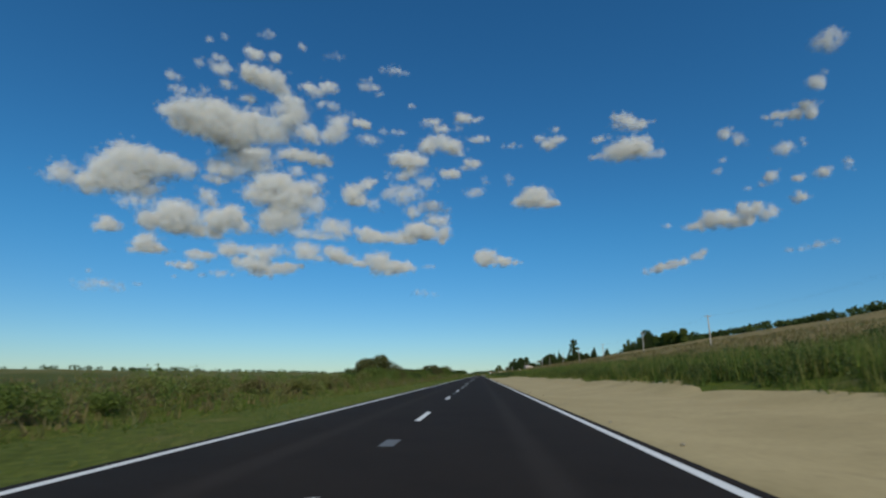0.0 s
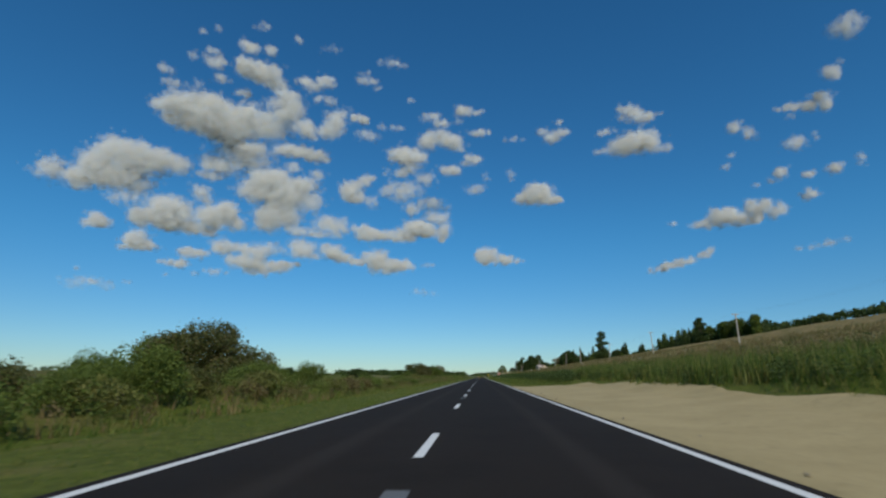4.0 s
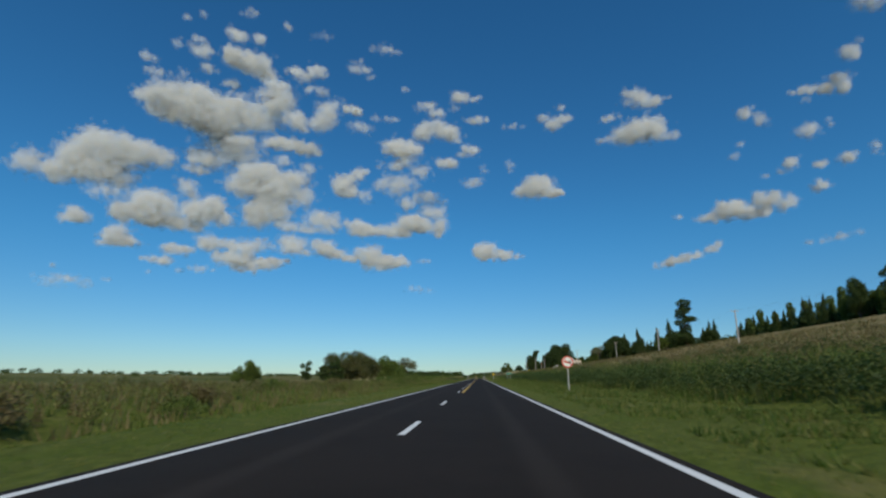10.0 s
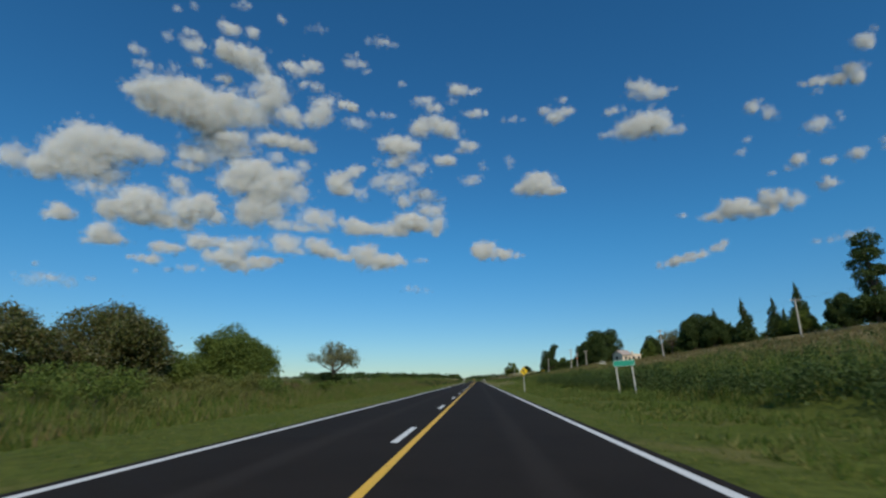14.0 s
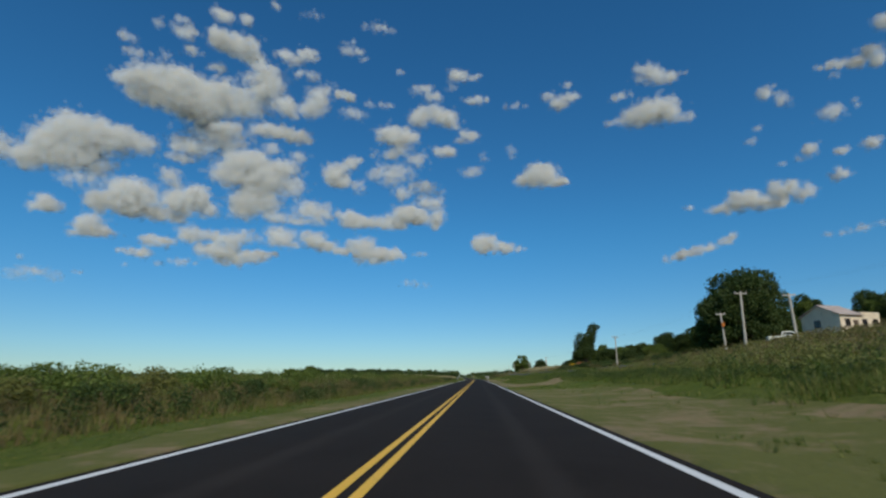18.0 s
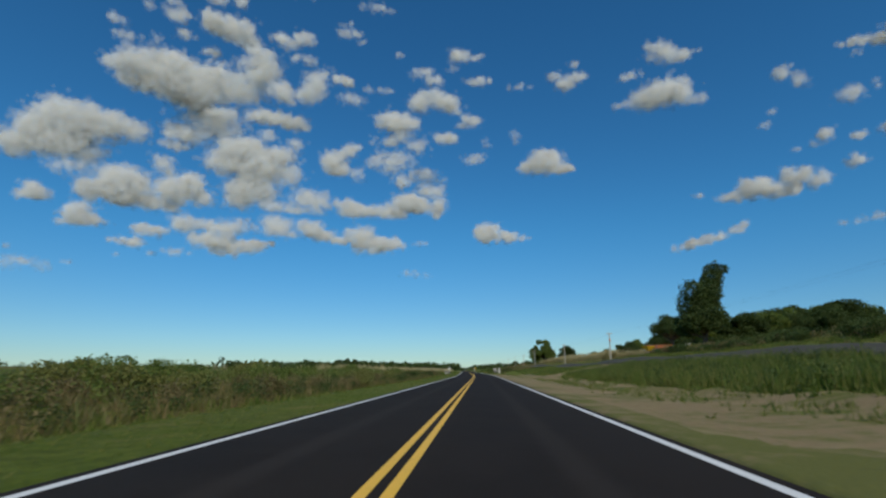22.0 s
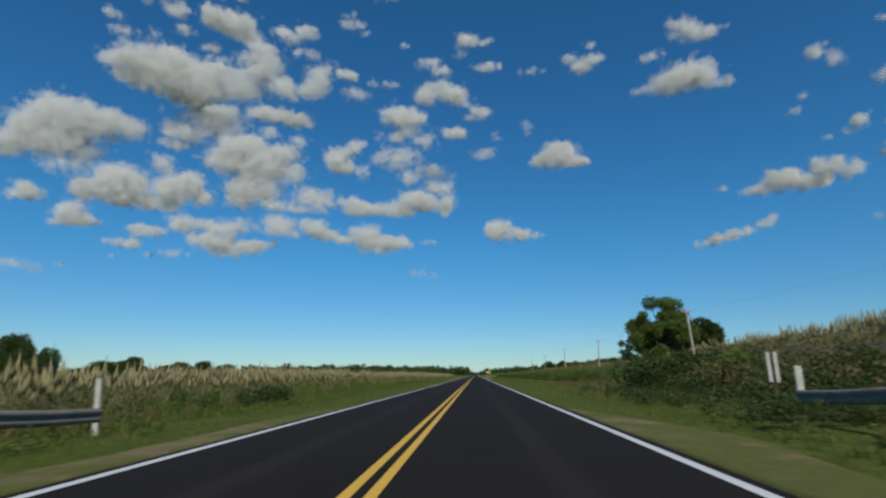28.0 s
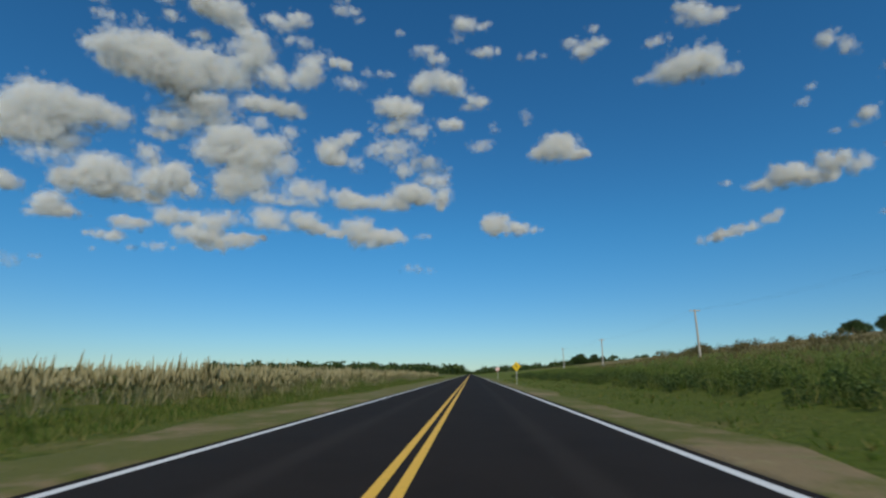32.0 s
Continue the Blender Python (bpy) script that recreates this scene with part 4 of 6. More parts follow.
cloud("wisp", (-11.2, 35.7, 3.0, 0.9, 0.30))
cloud("wisp", (-5.2, 19.9, 3.8, 1.5, 0.40))
cloud("wisp", (-39.5, 17.3, 3.5, 1.5, 0.35))

# ================= trees and shrubs =================
def lumps_round(n, spread, low, high, r, flat=0.8, lowest=0.55):
    out = []
    for i in range(n):
        a, d = rng.uniform(0, 6.28), spread * math.sqrt(rng.uniform(0.02, 1))
        z = low + (high - low) * (1 - 0.55 * (d / spread) ** 2) * rng.uniform(lowest, 1.0)
        k = r * rng.uniform(0.5, 1.3)
        out.append((d * math.cos(a), d * math.sin(a), z, k, k, k * flat))
    return out


# unit kinds, set down many times
broad = [tree("broadleaf_tree", "broad round-crowned green tree in rough grass", "tree", lumps_round(24, 4.4, 0.6, 5.4, 1.65, 0.8, 0.12), leaf, 0.22, 135, 0.145, twig=tw)
         for leaf, tw in (("leaf_mid", None), ("leaf_olive", "leaf_grey"), ("leaf_dark", None))]
tall = [tree("broadleaf_tree", "tall dark tree with a dense crown", "tree", lumps_round(30, 3.7, 2.0, 12.6, 1.75, 1.1, 0.3) + lumps_round(9, 4.0, 1.0, 5.0, 1.7, 0.9, 0.2), leaf, 0.38, 80, 0.23)
        for leaf in ("leaf_dark", "leaf_mid")]
gum = tree("eucalyptus_tree", "tall eucalyptus tree with separate leaf clumps on a bare trunk", "tree",
           [(0, 0, 17.5, 2.1, 2.1, 1.7), (1.7, 0.6, 15.4, 1.9, 1.9, 1.4), (-1.8, -0.4, 14.0, 2.0, 2.0, 1.4), (0.4, 1.5, 12.6, 1.8, 1.8, 1.2),
            (2.6, -0.6, 11.4, 1.7, 1.7, 1.2), (-2.6, 0.4, 9.6, 1.7, 1.7, 1.1), (-0.6, -1.2, 10.8, 1.5, 1.5, 1.2), (1.2, 0.8, 8.2, 1.8, 1.8, 1.2), (0.0, 0.0, 6.6, 1.6, 1.6, 1.3)]
           + [(2.4 * math.cos(k * 1.3) - 1.0, 2.4 * math.sin(k * 1.3), 2.2 + 0.5 * (k % 4), 2.0, 2.0, 1.7) for k in range(8)], "leaf_dark", 0.4, 90, 0.22)
leaning = tree("eucalyptus_tree", "tall dense tree bent over by the wind", "tree",
               lumps_round(12, 3.6, 2.0, 7.0, 2.2) + [(0.6 * k, 0.3 * k, 5.5 + 1.5 * k, 2.9 - 0.22 * k, 2.9 - 0.22 * k, 2.2) for k in range(7)] + [(-1.6, 0.5, 7.5, 2.2, 2.2, 2.4), (-1.2, -0.5, 10.5, 2.0, 2.0, 2.2), (5.0, 1.5, 15.2, 1.2, 1.2, 1.0)],
               "leaf_dark", 0.45, 135, 0.175)


open_tree = tree("broadleaf_tree", "tall broad tree with a thin airy crown", "tree",
                 lumps_round(74, 7.0, 2.0, 13.5, 1.4, 0.9, 0.2) + lumps_round(18, 5.0, 0.8, 4.0, 1.5, 0.8, 0.3), "leaf_mid", 0.4, 95, 0.19, 0.3)


shade_tree = tree("broadleaf_tree", "round dark shade tree with a clear trunk and an open crown", "tree", lumps_round(46, 5.6, 4.6, 10.2, 1.55, 0.85, 0.42), "leaf_dark", 0.42, 105, 0.14, 0.4)
autumn_tree = tree("broadleaf_tree", "large spreading tree with yellowing leaves and bare grey twigs", "tree",
                   lumps_round(54, 7.0, 1.2, 9.6, 1.9, 0.95, 0.15) + lumps_round(22, 7.4, 0.3, 3.4, 1.7, 0.9, 0.3), "leaf_autumn", 0.35, 125, 0.14, 0.5, "leaf_grey")
dome_tree = tree("broadleaf_tree", "low broad dome-shaped dense green tree", "tree", lumps_round(52, 6.2, 0.6, 6.2, 1.8, 0.9, 0.12) + lumps_round(16, 6.6, 0.3, 2.4, 1.5, 0.9, 0.3), "leaf_mid", 0.3, 130, 0.13, 0.55)


def cone_lumps(h, r):
    return [(0.2 * rng.normal(), 0.2 * rng.normal(), h * f, r * (1.05 - f), r * (1.05 - f), h * 0.10) for f in np.linspace(0.14, 0.98, 10)]


conifer = tree("conifer_tree", "dark pointed conifer among other trees", "tree", cone_lumps(10.0, 2.6), "leaf_dark", 0.25, 100, 0.19)
poplar = tree("poplar_tree", "narrow dark upright tree in a row", "tree", [(0.2 * rng.normal(), 0.2 * rng.normal(), z, 1.5, 1.5, 1.6) for z in np.linspace(1.5, 9.5, 7)], "leaf_mid", 0.22, 60, 0.26)
bare_tree = tree("feathery_tree", "half-bare spreading tree with pale feathery twigs", "tree", lumps_round(26, 4.0, 2.2, 6.4, 1.2, 0.7, 0.45), "leaf_grey", 0.2, 62, 0.12, 0.3, "leaf_olive")
airy = tree("sapling_tree", "open-crowned young tree with upright branches", "tree",
            [(0.9 * math.cos(a) * f, 0.9 * math.sin(a) * f, z, 0.55, 0.55, 0.6) for a, f, z in
             [(k * 1.1, 0.5 + 0.25 * (k % 5), 1.5 + 0.32 * k) for k in range(12)]] + [(0, 0, 1.3, 1.3, 1.3, 1.0)], "leaf_dark", 0.12, 70, 0.2, 0.3)
shrubs = {
    "olive": [tree("shrub", "olive-green rounded shrub in rough grass", "shrub", lumps_round(9, 1.3, 0.4, 1.6, 0.72), "leaf_olive", 0.05, 290, 0.068) for _ in range(2)],
    "green": [tree("shrub", "dense green shrub in rough grass", "shrub", lumps_round(9, 1.3, 0.4, 1.7, 0.75), "leaf_mid", 0.05, 290, 0.068) for _ in range(2)],
    "brown": [tree("shrub", "brown half-dry shrub in rough grass", "shrub", lumps_round(8, 1.4, 0.3, 1.2, 0.68, 0.9), "leaf_brown", 0.04, 260, 0.075, 0.3, "leaf_olive") for _ in range(2)],
    "dark": [tree("shrub", "dark green dense shrub in rough grass", "shrub", lumps_round(9, 1.2, 0.4, 1.7, 0.75), "leaf_dark", 0.05, 290, 0.068)],
    "fine": [tree("shrub", "tall dense rounded shrub with fine grey-green leaves", "shrub", lumps_round(14, 1.25, 0.4, 2.1, 0.7, 1.0, 0.35), leaf, 0.05, 430, 0.05) for leaf in ("leaf_mid", "leaf_autumn")],
}


def shrub_bank(n, s0, s1, x0, x1, size, kinds, group):
    """Shrubs scattered over a strip, in a seeded order."""
    for i in range(n):
        s = s0 + (s1 - s0) * (i + rng.uniform(0.1, 0.9)) / n
        k = kinds[int(rng.integers(len(kinds)))]
        src = shrubs[k][int(rng.integers(len(shrubs[k])))]
        v = size * rng.uniform(0.7, 1.3)
        put(src, USED, s, rng.uniform(x0, x1), v, None, v * rng.uniform(0.95, 1.35), 0.1, group=group)


fine_tree = tree("broadleaf_tree", "wide olive-green tree with fine leaves", "tree", lumps_round(34, 4.0, 0.6, 5.6, 1.4, 0.85, 0.12), "leaf_autumn", 0.22, 190, 0.1, twig="leaf_grey")


# left of the road
shrub_bank(36, 14, 200, -16.5, -13, 0.7, ["olive", "green", "green", "olive", "brown"], "shrubs along the verge opposite the hill")
shrub_bank(50, 90, 172, -22, -14.8, 0.93, ["fine", "fine", "fine", "dark"], "shrubs along the verge opposite the hill")
shrub_bank(22, 195, 330, -17, -12, 0.75, ["olive", "brown", "green"], "shrubs along the verge opposite the hill")
shrub_bank(18, 330, 545, -20, -13, 0.7, ["olive", "green", "brown"], "shrubs along the verge opposite the hill")
shrub_bank(34, 552, 700, -17, -13, 0.72, ["dark", "olive", "brown", "green"], "thicket along the verge opposite the hill")
shrub_bank(48, 560, 720, -30, -17, 0.95, ["green", "olive", "green"], "thicket along the verge opposite the hill")
shrub_bank(22, 700, 835, -15.0, -11.5, 0.8, ["dark", "olive", "brown"], "thicket along the verge opposite the hill")
shrub_bank(16, 690, 790, -28, -17, 0.95, ["green", "olive"], "thicket along the verge opposite the hill")
put(fine_tree, USED, 186, -35, 1.45, 20, 1.7, label="wide olive-green tree with some bare grey twigs")
put(broad[1], USED, 232, -36, 0.42, 40, 0.42)
put(broad[2], USED, 229, -40, 0.44, 10, 0.45)
put(broad[2], USED, 198, -40, 0.55, 90, 0.6)
put(broad[2], USED, 290, -40, 0.62, 10, 0.85, label="dark green spreading tree alone in a pasture")
put(shrubs["olive"][0], USED, 268, -18, 1.1, 0, 1.2)
put(broad[0], USED, 382, -36, 0.6, 70, 0.5, label="small dense green tree in a pasture")
put(airy, USED, 438, -45, 0.95, 30, 1.1)
put(airy, USED, 440.5, -41, 0.85, 80, 1.0)
for k in range(4):
    put(airy, USED, 453 + 1.9 * k, -43 + 1.3 * (k % 2), (0.95, 1.2, 1.05, 0.9)[k], 90 * k, 1.15)
put(autumn_tree, USED, 472.5, -42, 1.0, 200, 1.18)
put(dome_tree, USED, 488.5, -33, 1.08, 110, 1.08)
shrub_bank(16, 426, 482, -26, -15, 1.0, ["green", "olive", "green"], "shrubs along the verge opposite the hill")
put(bare_tree, USED, 546, -34, 1.65, 0, 1.35)
put(broad[2], USED, 547, -36, 0.5, 0, 0.7)
put(broad[0], USED, 683, -46, 0.74, 50, 1.0, label="low domed green tree")
put(broad[2], USED, 736, -60, 0.5, 0, 0.6)
put(broad[2], USED, 902, -57, 0.5, 0, 0.6)
put(airy, USED, 866, -62, 0.65, 0, 0.9)
for s, x, k, w in ((897, -52, 0.9, 0.6), (903, -56, 1.0, 0.65), (893, -58, 0.85, 0.6), (909, -61, 0.9, 0.7), (841, -45, 0.55, 0.32), (838, -52, 0.45, 0.5)):
    put(broad[2], USED, s, x, k, None, w, group="dark trees beyond the reeds")
for s, x, k in ((905, -47, 0.45), (911, -43, 0.4), (918, -45, 0.42)):
    put(broad[2], USED, s, x, k, None, 0.85, group="low trees beyond the reeds")
for s, x, k in ((1000, -93, 0.8), (1004, -85, 0.9), (998, -77, 0.7), (1010, -71, 0.6), (985, -99, 0.9)):
    put(broad[2], USED, s, x, k, None, k * 1.2, group="low trees beyond the reeds")
far_wood("far_woods", "dark hedge of trees beyond the reeds", 46, 822, 884, -80, -70, 3.6, "leaf_dark")
put(shrubs["dark"][0], USED, 864, -8.7, 0.62, 0, 0.72, label="rounded dark shrub by the end of a guard rail")

# right of the road, on the hillside
put(gum, USED, 552, 100, 1.2, 40, 1.5)
put(gum, USED, 500, 158, 0.95, 130, 1.15)
for i in range(24):
    put(conifer if i % 3 else poplar, USED, 566 + i * 4.0, 183 + 4 * math.sin(i * 2.3), rng.uniform(1.15, 1.7), None, 1.3, group="row of conifers on the hill")
put(tall[0], USED, 546, 176, 1.45, 0, 1.0, label="tall dark tree rising above a row of trees")
for i in range(26):
    put(poplar, USED, 472 + i * 3.6, 182 + 3 * math.sin(i), rng.uniform(0.9, 1.2), None, 1.7, group="row of dark trees on the hill")
for i in range(12):
    put(conifer, USED, 575 + i * 7, 140 - i * 3.5 + 4 * math.sin(i * 2.1), rng.uniform(0.8, 1.35), None, 1.2, group="row of conifers on the hill")
for i in range(14):
    put(tall[i % 2], USED, 556 + i * 9, 112 - i * 2.2 + 6 * math.sin(i * 1.7), rng.uniform(0.45, 0.75), None, 0.85, group="trees by the farmhouse")
put(conifer, USED, 612, 88, 1.35, 0, 1.6)
put(conifer, USED, 600, 92, 1.45, 0, 1.5)
put(conifer, USED, 596, 108, 1.6, 40, 1.7)
put(conifer, USED, 604, 104, 1.35, 80, 1.5)
for s, x, k, w in ((646, 53, 1.15, 1.2), (638, 46, 0.85, 1.0), (676, 86, 0.8, 0.9), (684, 116, 0.55, 0.8), (640, 53, 1.1, 1.2), (648, 58, 1.15, 1.2), (634, 49, 0.95, 1.1), (690, 97, 0.55, 0.8)):
    put(tall[0], USED, s, x, k, None, w, group="trees by the farmhouse")
for s, x, k, w in ((620, 83, 1.05, 1.1), (612, 79, 0.95, 1.0), (628, 88, 0.95, 1.1), (606, 84, 0.9, 1.0)):
    put(tall[0], USED, s, x, k, None, w, group="trees by the farmhouse")
put(bare_tree, USED, 617, 73, 1.5, 60, 1.0, label="leafless grey tree standing by a farmhouse")
put(leaning, USED, 773, 49, 1.12, 0, 1.25)
for i in range(9):
    put(broad[2] if i % 2 else broad[0], USED, 786 + 3 * i, 69 + 5 * i, 1.15, None, 1.2, group="hedgerow of trees on the hillside")
put(tall[1], USED, 800, 64, 0.75, 0, 0.9)
put(shade_tree, USED, 813, 58.6, 1.0, 0, 1.0)
for i in range(18):
    src = (broad[2], tall[0], broad[0])[i % 3]
    put(src, USED, 676 + i * 6.4, 60 + 12 * (i % 4) / 3 + (4 if i < 16 else 0), rng.uniform(0.42, 0.6) if i % 3 == 1 else rng.uniform(0.58, 0.8), None, 1.05, group="hedgerow of trees on the hillside")
put(open_tree, USED, 957, 42.5, 1.0, 0, 1.0)
put(tall[0], USED, 978, 60, 0.7, 0, 1.1)
put(airy, USED, 986, 43.2, 1.25, 0, 1.6)
put(broad[0], USED, 905, 78, 1.0, 0, 0.9)
for s, x, k in ((862, 60, 0.7), (880, 66, 0.8), (925, 70, 0.6), (1090, 105, 0.8), (1140, 130, 0.8), (1210, 52, 0.9), (1250, 70, 0.8)):
    put(broad[2], USED, s, x, k, None, k * 1.1)
shrub_bank(5, 863, 872, 11.5, 14.5, 0.95, ["green", "dark", "green"], "shrubs by the guard rail")
shrub_bank(32, 640, 764, 35.5, 40, 0.85, ["brown", "dark", "dark", "olive"], "hedge of brambles above the side road")
shrub_bank(16, 930, 1100, 40, 54, 0.9, ["brown", "olive", "dark"], "shrubs on the hill slope")

shrub_bank(18, 632, 700, 36, 47, 0.6, ["brown", "olive", "dark"], "shrubs on the hill slope")

# far hedges and woods, which nobody could count
far_wood("far_woods", "distant dark line of trees at the end of the road", 420, 1700, 2300, -420, -14, 18, "leaf_dark")
far_wood("far_woods", "distant dark line of trees at the end of the road", 240, 1700, 2300, 14, 420, 12, "leaf_dark")
far_wood("far_woods", "distant hedge of trees across the plain", 420, 100, 2400, -290, -262, 3.2, "leaf_dark")
far_wood("far_woods", "distant hedge of trees across the plain", 260, 500, 1700, -150, -138, 2.2, "leaf_dark")
far_wood("far_woods", "hazy trees where the road bends away", 60, 2400, 2460, -60, 60, 9, "leaf_dark")
far_wood("far_woods", "scattered bushes on the hillside", 60, 1080, 1900, 80, 190, 3.2, "leaf_dark")
far_wood("far_woods", "dark trees along the top of the hill", 260, 60, 480, 186, 196, 5, "leaf_dark")
far_wood("far_woods", "dark trees along the top of the hill", 130, 476, 665, 180, 197, 8.5, "leaf_dark")
far_wood("far_woods", "dark trees along the top of the hill", 200, 640, 1000, 120, 190, 5, "leaf_dark")

# brush and weeds: standing clumps of leaves, which nobody could count
def brush(name, label, n, s0, s1, x0, x1, high, leaf, slim=0.42, m=100, size=0.058, clump=0.9, keep=None):
    base, s, x = scatter(n, s0, s1, x0, x1, clump, keep)
    h = high * rng.uniform(0.55, 1.3, len(base))
    c, hh = np.repeat(base, m, 0), np.repeat(h, m)
    ww = hh * slim * np.repeat(rng.uniform(0.7, 1.4, len(base)), m)
    d = rng.normal(size=c.shape)
    d /= np.linalg.norm(d, axis=1)[:, None]
    k = rng.uniform(0.35, 1.08, len(c))
    c = c + d * np.stack([ww * k, ww * k, hh * 0.45 * k], 1)
    c[:, 2] += hh * 0.55
    return tagged(part(name, face_mesh(name, *leaves(c, size * (0.7 + 0.3 * hh))), leaf), label, "brush", "", "stuff")


brush("brush", "tangled green brush along the verge", 420, 8, 205, -20, -12.3, 1.45, "leaf_mid")
brush("brush", "yellow-green brush along the verge", 420, 8, 330, -22, -12, 1.2, "leaf_olive")
brush("brush", "brown half-dry brush along the verge", 200, 8, 330, -16, -11.8, 1.0, "leaf_brown")
brush("brush", "yellow-green brush along the verge", 300, 330, 560, -24, -12.5, 0.9, "leaf_olive")
brush("brush", "dark olive half-dry brush along the verge", 460, 222, 425, -26, -12.6, 1.0, "leaf_autumn", 0.5, 90, 0.055, 1.2)
brush("thicket", "dense green thicket along the verge", 880, 545, 765, -32, -13.5, 1.7, "leaf_mid")
brush("thicket", "dense olive thicket along the verge", 600, 545, 800, -30, -13, 1.5, "leaf_olive")
brush("thicket", "brown half-dry thicket at the ditch", 420, 550, 868, -15.5, -11.4, 1.2, "leaf_brown")
brush("thicket", "dark thicket at the ditch", 700, 550, 868, -14.5, -10.8, 1.1, "leaf_dark")
brush("brush", "dark green weeds along the ditch", 1200, 0, 560, 12.4, 20, 1.05, "leaf_dark", 0.4, 80, 0.055, 0.8)
brush("brush", "dark weeds in the grass of the slope", 510, 0, 616, 17, 34, 1.0, "leaf_dark", 0.7, 75, 0.08, 1.5)
brush("brush", "brown dead weeds on the slope", 760, 0, 616, 20, 58, 1.1, "leaf_brown", 0.75, 65, 0.09, 1.3)
brush("tangled_weeds", "dark olive scrub on the slope below a farmhouse", 420, 545, 616, 16, 42, 1.0, "leaf_olive", 0.7, 60, 0.08, 0.5)
brush("tangled_weeds", "brown scrub on the slope below a farmhouse", 300, 545, 616, 18, 46, 1.05, "leaf_brown", 0.7, 60, 0.08, 0.6)
brush("tangled_weeds", "dark weeds at the foot of the slope", 330, 556, 617, 13.0, 17, 0.6, "leaf_dark", 0.6, 65, 0.06, 0.9)
brush("tangled_weeds", "clump of dark weeds at the corner of a lane", 70, 625, 637, 12.2, 20.5, 0.8, "leaf_dark", 0.5, 80, 0.055, 0.4)
brush("tangled_weeds", "dark clumps of weeds in green grass", 150, 636, 740, 11, 22, 0.5, "leaf_mid", 0.4, 80, 0.055, 0.8)
brush("brush", "dark green weeds along the ditch", 560, 880, 1090, 11.6, 20, 1.0, "leaf_mid", 0.4, 80, 0.055, 1.0)
brush("brush", "dark brushwood in front of the trees", 130, 764, 790, 50, 84, 2.0, "leaf_dark", 0.5, 60, 0.13, 0.0)
brush("brush", "brown brushwood behind the side road", 300, 860, 1090, 38, 60, 1.5, "leaf_brown", 0.6, 55, 0.12, 0.8)
brush("brambles", "dark hedge of brambles above the side road", 420, 634, 766, 35, 39.5, 1.3, "leaf_dark", 0.6, 70, 0.09, 0.5)
brush("brambles", "brown brambles in a hedge above the side road", 160, 634, 766, 34.6, 39, 1.2, "leaf_brown", 0.6, 70, 0.08, 0.9)
brush("brush", "dark brambles beside the bridge", 200, 838, 872, 9.6, 15, 0.8, "leaf_dark", 0.6, 80, 0.06, 0.5)
brush("brambles", "tall dark brown brambles behind the guard rail", 75, 856, 870, 10.8, 17, 1.45, "leaf_brown", 0.55, 110, 0.06, 0.4)
brush("brambles", "tall dark brambles behind the guard rail", 75, 855, 870, 10.6, 16, 1.25, "leaf_dark", 0.55, 110, 0.06, 0.4)
brush("brush", "brown brambles beside the bridge", 120, 840, 872, 9.6, 20, 0.7, "leaf_brown", 0.6, 80, 0.06, 0.8)
brush("brush", "dark green brambles beside the bridge", 45, 842, 872, 9.6, 22, 1.2, "leaf_dark", 0.6, 80, 0.06, 0.8)
brush("brush", "low mixed weeds below the guard rail", 220, 838, 880, 6.4, 9.2, 0.38, "leaf_olive", 0.6, 50, 0.04, 0.8)
brush("brush", "low mixed weeds below the guard rail", 260, 832, 880, -9.4, -6.0, 0.38, "leaf_mid", 0.6, 50, 0.04, 0.8)
brush("brush", "dark shrubs among the reeds", 200, 735, 1180, -32, -12, 1.3, "leaf_mid", 0.55, 60, 0.09, 1.3)

# ================= grass and reeds =================
def sward(name, label, n, s0, s1, x0, x1, high, wide, lean, per, mat, clump=0.0, vary=0.4, keep=None):
    base, s, x = scatter(n, s0, s1, x0, x1, clump, (lambda a, b: ~bare(a, b)) if keep is None else keep)
    h = high * rng.uniform(1 - vary, 1 + vary, len(base))
    ob = part(name, face_mesh(name, *blades(base, h, wide, lean, per)), mat)
    return tagged(ob, label, "grass", "", "stuff")


sward("verge_grass", "short green mown grass beside the road", 110000, 2, 1010, 4.12, 9.5, 0.085, 0.012, 0.55, 3, "short_grass")
sward("verge_grass", "short green mown grass beside the road", 110000, 2, 1010, -9.8, -4.12, 0.085, 0.012, 0.55, 3, "short_grass")
sward("tall_grass", "green grass at the foot of the slope", 9000, 552, 668, 12.4, 20, 0.4, 0.022, 0.4, 7, "tall_grass", 0.7, 0.6)
sward("verge_weeds", "clumps of taller weeds in the verge", 9000, 190, 1060, 6.2, 11.5, 0.24, 0.022, 0.5, 7, "short_grass", 1.7)
sward("verge_weeds", "clumps of taller weeds in the verge", 8000, 0, 1060, -11.5, -7.0, 0.24, 0.022, 0.5, 7, "short_grass", 1.7)
sward("lush_weeds", "knee-high lush green weeds beside the road", 26000, 188, 552, 5.6, 11.6, 0.19, 0.02, 0.5, 7, "tall_grass", 1.0, 0.6)
brush("lush_weeds", "leafy green weeds in the verge", 700, 190, 552, 8.0, 11.4, 0.3, "leaf_mid", 0.8, 55, 0.045, 1.0)
brush("lush_weeds", "knee-high green weeds round the posts of a sign", 40, 448.0, 451.5, 8.2, 11.2, 0.5, "leaf_mid", 0.6, 60, 0.045, 0.3)
# weeds in dark leaf: the shade at their foot is put into the colour
brush("tangled_weeds", "tangled weeds at the foot of the slope, darkened for shade", 2100, 186, 508, 10.9, 13.6, 1.12, "leaf_dark", 0.5, 75, 0.06, 0.3)
brush("tangled_weeds", "tangled weeds at the foot of the slope, darkened for shade", 620, 0, 190, 12.7, 15.0, 1.0, "leaf_dark", 0.5, 75, 0.06, 0.4)
